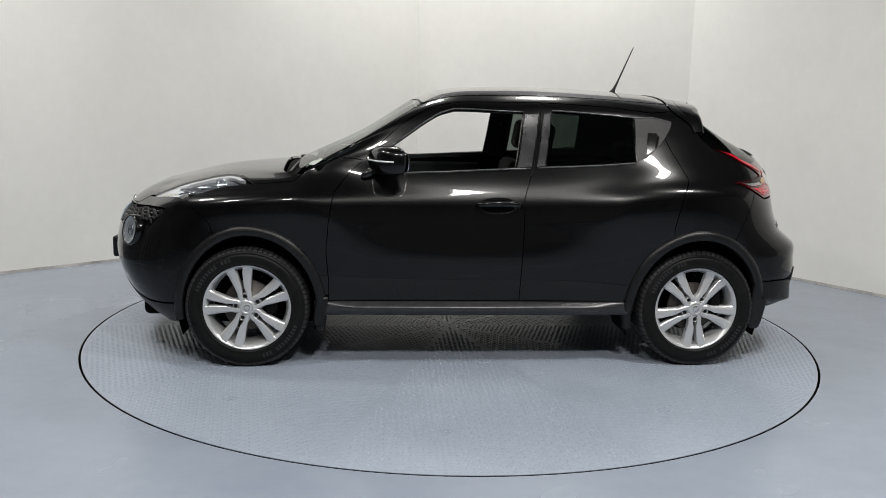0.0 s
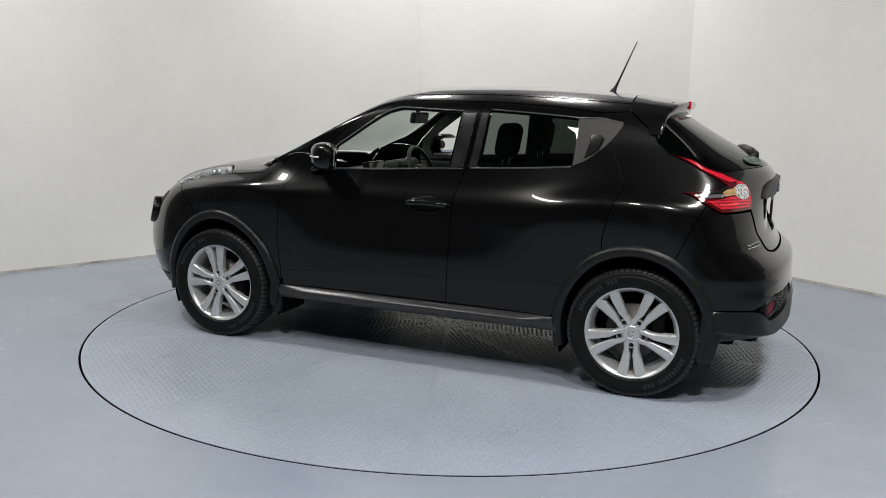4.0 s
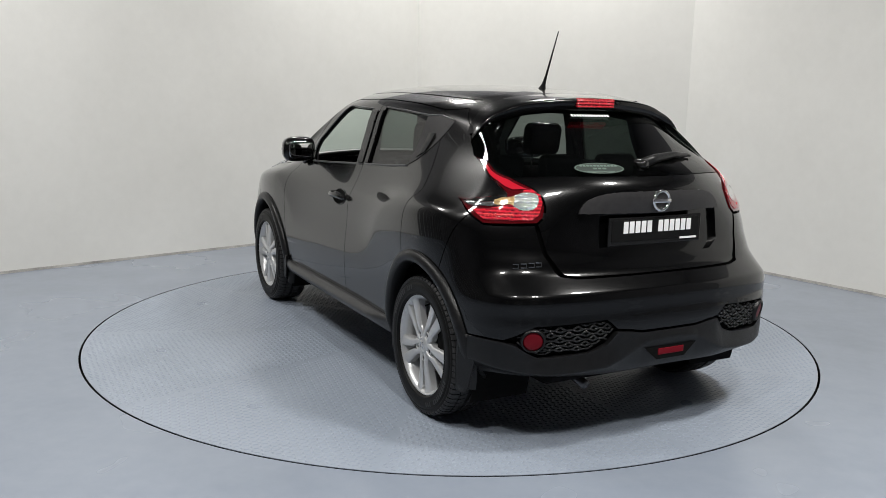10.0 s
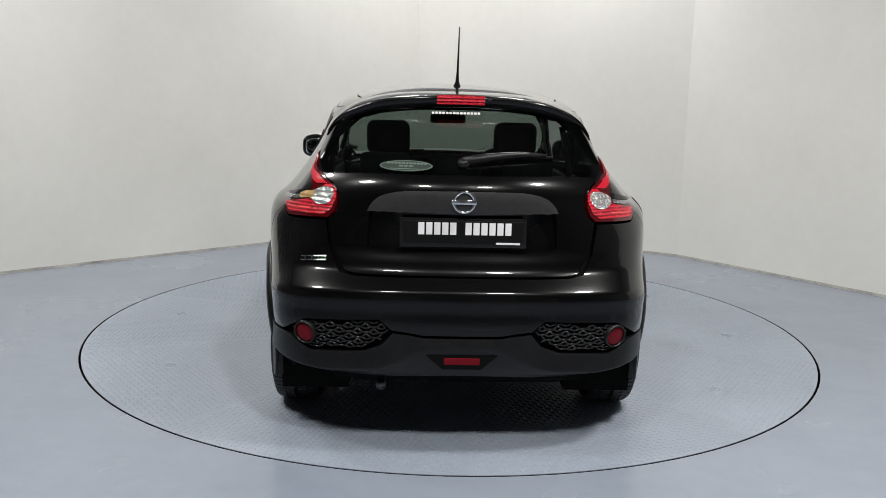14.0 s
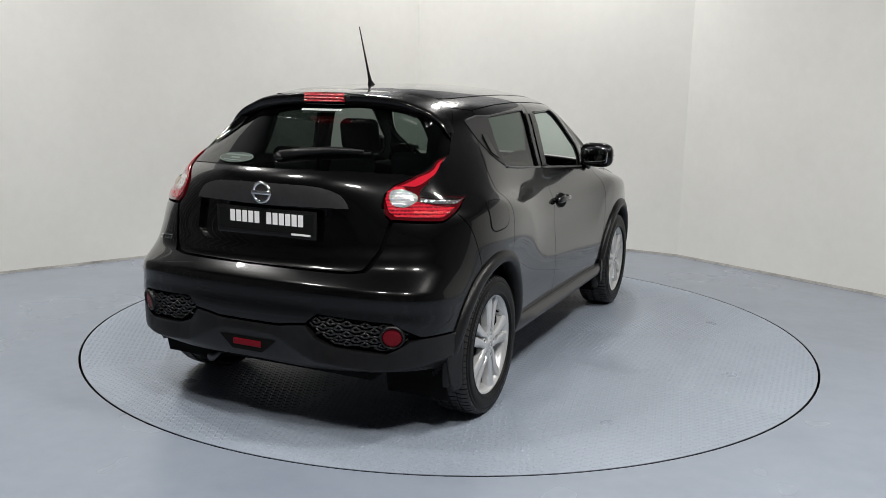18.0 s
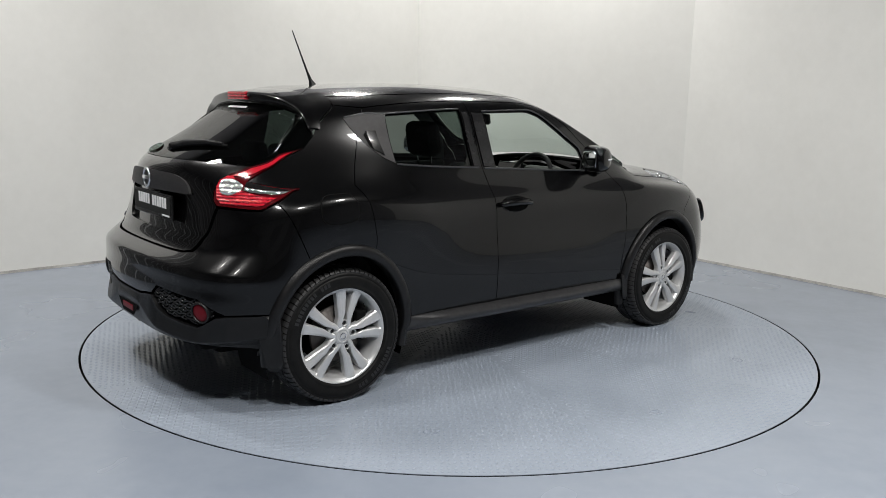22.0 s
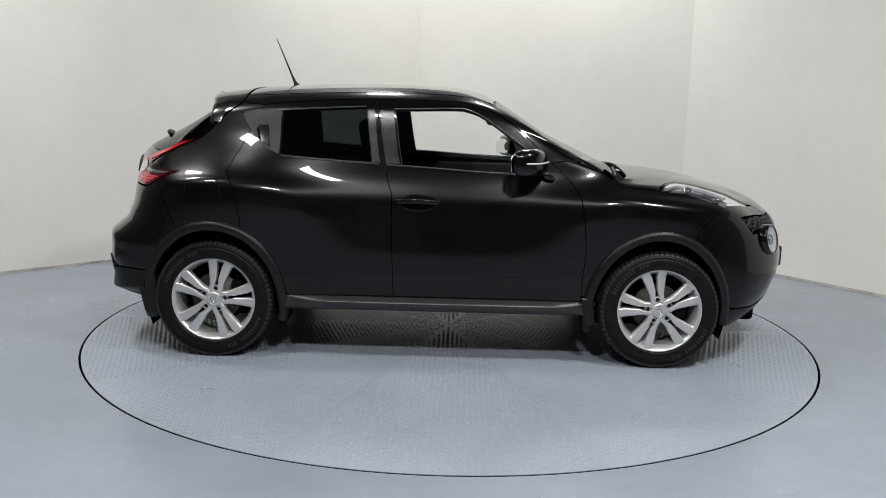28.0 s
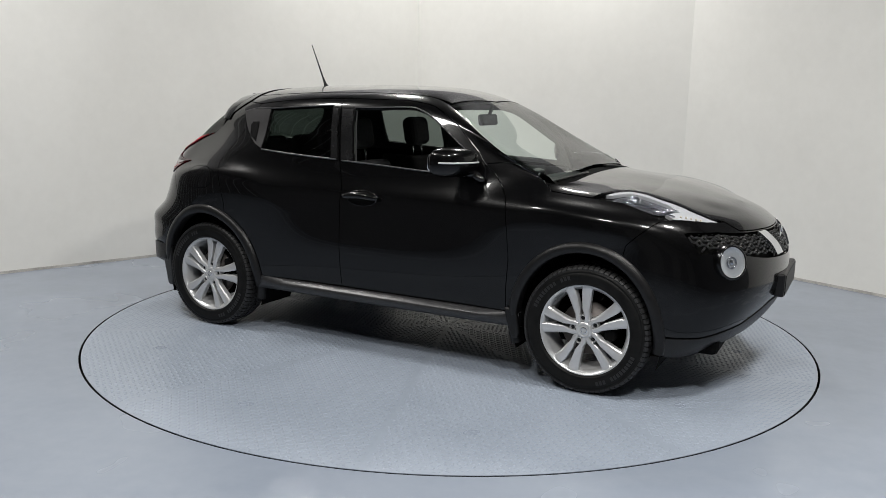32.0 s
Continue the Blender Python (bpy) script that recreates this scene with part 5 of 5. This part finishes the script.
# ---------------------------------------------------------------- wheels
def spoke(bm, angle, side):
    """One of a pair of spokes: narrow at the hub, flared where it meets the rim."""
    rs = (.034, .060, .085, .115, .150, .180, .200, .214, .226, .233)
    prev = None
    ca, sa = math.cos(angle), math.sin(angle)
    for i, r in enumerate(rs):
        c = (.0226 + .185 * (r - .1)) if r > .09 else (.020, .0262, .0245)[i]
        w = (.0178 + .085 * (r - .1)) if r > .09 else (.012, .0132, .0130)[i]
        inner = -w + (.004 if r > .2 else 0)
        outer = w + (0, 0, 0, 0, 0, 0, .002, .006, .013, .020)[i]
        front = (.089, .0905, .0915, .0905, .0885, .0875, .0875, .0885, .091, .0925)[i]
        row = []
        for dy, dc in ((front - .040, inner * 1.04), (front - .004, inner), (front - .0005, inner * .8), (front, inner * .3), (front - .0015, outer * .42), (front - .0045, outer * .74), (front - .010, outer), (front - .040, outer * 1.03)):
            o = side * (c + dc)
            row.append(bm.verts.new((r * ca - o * sa, dy, r * sa + o * ca)))
        if prev:
            for k in range(7):
                bm.faces.new((prev[k], prev[k + 1], row[k + 1], row[k]))
        prev = row


def wheel(phase):
    w = new("wheel")
    w.parent = car
    tyre = [(.232, -.085), (.240, -.101), (.26, -.110), (.29, -.109), (.3105, -.1050), (.3240, -.0935), (.3300, -.080), (.3325, -.03), (.3325, .03), (.3300, .080), (.3240, .0935), (.3105, .1050),
            (.304, .1065), (.302, .1045), (.300, .1085), (.285, .110), (.262, .1095), (.252, .1065), (.2485, .1095), (.245, .1075), (.241, .101), (.234, .088)]
    tyre_ob = put("tyre", mesh_of("tyre", *lathe(tyre, 96), RUBBER), w)
    # tread blocks: two rows on each shoulder and a middle pair
    V, F = [], []
    count = 72
    for i in range(count):
        for s in (-1, 1):
            a = 2 * math.pi * (i + (.5 if s > 0 else 0)) / count
            arc = 2 * math.pi / count
            for prof, sweep, fill in ((((.3375, .052), (.3350, .080), (.3290, .0950), (.3215, .1015)), -.022, .78), (((.3385, .010), (.3385, .030), (.3380, .047)), .030, .84)):
                k, m = len(V), len(prof)
                for e in (0, fill * arc):
                    for q, (rr, yy) in enumerate(prof):
                        V.append((rr * math.cos(a + e + sweep * q / m), s * yy, rr * math.sin(a + e + sweep * q / m)))
                for e in (0, fill * arc):
                    for q, (rr, yy) in enumerate(prof):
                        V.append(((rr - .013) * math.cos(a + e + sweep * q / m), s * (yy - .002), (rr - .013) * math.sin(a + e + sweep * q / m)))
                for q in range(m - 1):
                    F += [(k + q, k + q + 1, k + m + q + 1, k + m + q), (k + q, k + 2 * m + q, k + 2 * m + q + 1, k + q + 1), (k + m + q, k + m + q + 1, k + 3 * m + q + 1, k + 3 * m + q)]
                F += [(k, k + m, k + 3 * m, k + 2 * m), (k + m - 1, k + 3 * m - 1, k + 4 * m - 1, k + 2 * m - 1)]
    tagged(put("tread", mesh_of("tread", V, F, TREADRUBBER, False), tyre_ob), kind="stuff")
    V, F = [], []
    for start, count in ((20, 9), (62, 3), (200, 9), (242, 3)):
        for i in range(count):
            a0 = radians(start + i * 4.1)
            a1 = a0 + radians(2.7)
            k = len(V)
            for rr, yy in ((.270, .1092), (.270, .1114), (.291, .1110), (.291, .1080)):
                V += [(rr * math.cos(a0), yy, rr * math.sin(a0)), (rr * math.cos(a1), yy, rr * math.sin(a1))]
            F += [tuple(k + j for j in q) for q in ((0, 1, 3, 2), (2, 3, 5, 4), (4, 5, 7, 6), (0, 2, 4, 6), (1, 7, 5, 3))]
    tagged(put("sidewall_lettering", mesh_of("sidewall_lettering", V, F, SIDEWALL, False), tyre_ob), kind="stuff")
    rim = put("rim", mesh_of("rim", *lathe([(.2140, .06), (.2145, .066), (.223, .084), (.232, .0935), (.2375, .0965), (.241, .093), (.241, .08)], 96), ALLOY), w, "silver alloy rim with five double spokes")
    for k in range(5):
        a = radians(phase) + k * 2 * math.pi / 5
        for s in (1, -1):
            bm = bmesh.new()
            spoke(bm, a, s)
            bmesh.ops.recalc_face_normals(bm, faces=bm.faces)
            sp = part("spoke", bm, ALLOY, rim)
        v, f = lathe([(.0001, .083), (.0075, .083), (.0095, .080), (.0095, .05)], 6)
        cx, cz = .0635 * math.cos(a), .0635 * math.sin(a)
        put("wheel_nut", mesh_of("wheel_nut", [(x + cx, y, z + cz) for x, y, z in v], f, PLASTIC, False), rim)
        v, f = lathe([(.0122, .060), (.0122, .084), (.0142, .0885), (.0165, .086), (.0175, .05)], 18)
        put("nut_seat", mesh_of("nut_seat", [(x + cx, y, z + cz) for x, y, z in v], f, ALLOY), rim)
    v, f = lathe([(.0001, .0945), (.022, .0940), (.0265, .0905), (.0285, .0905), (.030, .0935), (.034, .0930), (.041, .0885), (.047, .082), (.049, .04)], 36)
    cap = put("hub", mesh_of("hub", v, f, ALLOY), rim)
    v, f = lathe([(.012, .0945), (.0145, .097), (.017, .0945)], 24)
    put("cap_ring", mesh_of("cap_ring", v, f, CHROME), rim)
    va = radians(phase) + .63
    v, f = tube([(.196 * math.cos(va), .05, .196 * math.sin(va)), (.186 * math.cos(va), .075, .186 * math.sin(va))], .0045, 8)
    put("valve_stem", mesh_of("valve_stem", v, f, DARK), rim)
    put("brake_disc", mesh_of("brake_disc", *lathe([(.0001, .035), (.075, .035), (.078, .028), (.14, .028), (.14, .005)], 40), DISC), w)
    bm = bmesh.new()
    box(bm, -.125, .03, .03, .06, .07, .15, .012)
    part("brake_caliper", bm, DARK, w)
    # black disc added behind the brake to keep the spoke openings dark
    put("dark_backing", mesh_of("dark_backing", *lathe([(.16, -.070), (.0001, -.070)], 32), DARK), w)
    put("rim_barrel", mesh_of("rim_barrel", *lathe([(.2135, .064), (.207, .045), (.203, .0), (.205, -.05), (.209, -.075)], 64), ALLOY), rim)
    return w


SIDE_Y = .757
for x, sd, ph in ((1.265, 1, 79), (-1.265, 1, 51), (1.265, -1, 79), (-1.265, -1, 101)):
    wh = wheel(ph)
    wh.matrix_basis = pose(x, sd * SIDE_Y, .3365, 0, 0, 0 if sd > 0 else 180)

# ---------------------------------------------------------------- cabin
def rounded(name, parts, material, parent, label="", smooth=True, bevel=.03, segments=3):
    bm = bmesh.new()
    for cx, cy, cz, sx, sy, sz, tilt in parts:
        box(bm, cx, cy, cz, sx, sy, sz, min(bevel, min(sx, sy, sz) * .45), Matrix.Rotation(radians(tilt), 4, "Y"), segments)
    ob = part(name, bm, material, parent, label)
    return ob


for sd in (1, -1):
    st = rounded("front_seat", [(.02, sd * .37, .50, .52, .50, .14, -6)], FABRIC, car, "black cloth front seat", bevel=.05)
    rounded("backrest", [(-.315, sd * .37, .80, .13, .48, .60, -14)], FABRIC, st, bevel=.05)
    rounded("headrest", [(-.43, sd * .37, 1.262, .10, .25, .20, -10)], FABRIC, st, bevel=.045)
    for o in (-.06, .06):
        v, f = tube([(-.41, sd * .37 + o, 1.05), (-.425, sd * .37 + o, 1.20)], .006, 6)
        put("headrest_post", mesh_of("headrest_post", v, f, CHROME), st)
bench = rounded("rear_seat", [(-.72, 0, .52, .45, 1.22, .14, -4)], FABRIC, car, "black cloth rear bench", bevel=.05)
rounded("backrest", [(-1.03, 0, .82, .14, 1.22, .55, -16)], FABRIC, bench, bevel=.05)
for y in (-.36, 0, .36):
    rounded("headrest", [(-1.13, y, 1.155, .08, .25, .13, -8)], FABRIC, bench, bevel=.035)
dash = rounded("dashboard", [(.80, 0, .86, .42, 1.38, .30, 6), (.56, 0, .74, .16, 1.30, .22, 14)], CABIN, car, "black plastic dashboard", bevel=.05)
rounded("instrument_hood", [(.60, -.37, 1.02, .16, .34, .09, 10)], CABIN, dash, bevel=.04)
rounded("centre_screen", [(.62, 0, 1.01, .05, .24, .12, 14)], GLOSS, dash, bevel=.01)
wheel_c = Matrix.Translation((.43, -.37, .985)) @ Matrix.Rotation(radians(-66), 4, "Y")
pts = [wheel_c @ Vector((.18 * math.cos(a), .18 * math.sin(a), 0)) for a in np.linspace(0, 2 * math.pi, 41)[:-1]]
sw = put("steering_wheel", mesh_of("steering_wheel", *tube(pts, .015, 10, True), CABIN), car, "black steering wheel")
bm = bmesh.new()
box(bm, 0, 0, -.01, .12, .15, .05, .02)
box(bm, 0, 0, -.01, .03, .34, .025, .008)
box(bm, -.09, 0, -.01, .16, .04, .025, .008)
bmesh.ops.transform(bm, matrix=wheel_c, verts=bm.verts)
part("boss", bm, CABIN, sw)
v, f = tube([(.44, -.37, .98), (.62, -.37, .90)], .035, 10)
put("column", mesh_of("column", v, f, CABIN), sw)
mir = rounded("interior_mirror", [(.30, 0, 1.365, .035, .235, .07, -8)], CABIN, car, "black interior mirror", bevel=.014)
v, f = tube([(.31, 0, 1.40), (.33, 0, 1.455)], .012, 8)
put("mirror_stem", mesh_of("mirror_stem", v, f, CABIN), mir)
for sd in (1, -1):
    rounded("door_card", [(.21, sd * .735, .84, .80, .04, .40, 0)], CABIN, car, bevel=.02)
    rounded("door_card", [(-.63, sd * .735, .86, .60, .04, .40, 0)], CABIN, car, bevel=.02)
    # belt strap along the middle pillar
    v, f = tube([(-.33, sd * .66, 1.34), (-.36, sd * .70, 1.15), (-.38, sd * .72, .9)], .018, 6)
    put("seat_belt", mesh_of("seat_belt", v, f, FABRIC), car)
rounded("cabin_floor", [(-.1, 0, .32, 1.9, 1.4, .06, 0)], DARK, car, bevel=.01)
rounded("parcel_shelf", [(-1.45, 0, 1.0, .62, 1.10, .03, 0)], CABIN, car, bevel=.01)

# small paper discs in the corner of the windscreen
for u0, v0 in ((7.84, 10.05), (8.02, 9.75)):
    p, nrm = skin(u0, v0, .002)
    m = nrm.to_track_quat("Z", "X").to_matrix().to_4x4()
    m.translation = p
    bm = bmesh.new()
    box(bm, 0, 0, 0, .065, .05, .001)
    bmesh.ops.transform(bm, matrix=m, verts=bm.verts)
    part("windscreen_sticker", bm, PAPER, car, "pale paper sticker in the windscreen")

# oval dealer sticker and lettering strip on the rear window, as plain shapes
p, nrm = skin(19.55, 7.45, .003)
m = nrm.to_track_quat("Y", "Z").to_matrix().to_4x4()
m.translation = p
v, f = lathe([(.0001, .0004), (1, 0)], 40)
put("window_sticker", mesh_of("window_sticker", [m @ Vector((x * .118, y, z * .042)) for x, y, z in v], f, STICKER), car, "oval pale green dealer sticker")
v, f = tube([m @ Vector((.113 * math.cos(a), .001, .038 * math.sin(a))) for a in np.linspace(0, 2 * math.pi, 49)[:-1]], .002, 5, True)
put("sticker_edge", mesh_of("sticker_edge", v, f, PALE), car)
for q, (dx, dz, w, h) in enumerate([(k * .0165, .017, .012, .012) for k in range(-5, 6)] + [(-.022, -.004, .018, .012), (0, -.004, .014, .012), (.022, -.004, .018, .012), (0, -.025, .13, .005)]):
    bm = bmesh.new()
    box(bm, dx, .002, dz, w, .001, h)
    bmesh.ops.transform(bm, matrix=m, verts=bm.verts)
    part("sticker_bar", bm, PALE, car)
p, nrm = skin(20.85, 9.60, .006)
m = nrm.to_track_quat("Y", "Z").to_matrix().to_4x4()
m.translation = p
for k in range(14):
    bm = bmesh.new()
    box(bm, (k - 6.5) * .0165 + .0, 0, 0, .0125, .001, .016)
    bmesh.ops.transform(bm, matrix=m, verts=bm.verts)
    part("window_lettering", bm, WHITE, car)


# ---------------------------------------------------------------- what turns
def turned(t, dx=0.0, dy=0.0):
    a = TURN_START + TURN_RATE * t
    return pose(0, 0, 0, 0, 0, a) @ pose(dx, dy, 0)


def motions():
    times = [i * SECONDS / 8 for i in range(9)]
    walk(table, [(t, turned(t)) for t in times])
    walk(car, [(t, turned(t, CAR_X, CAR_Y)) for t in times])


motions()
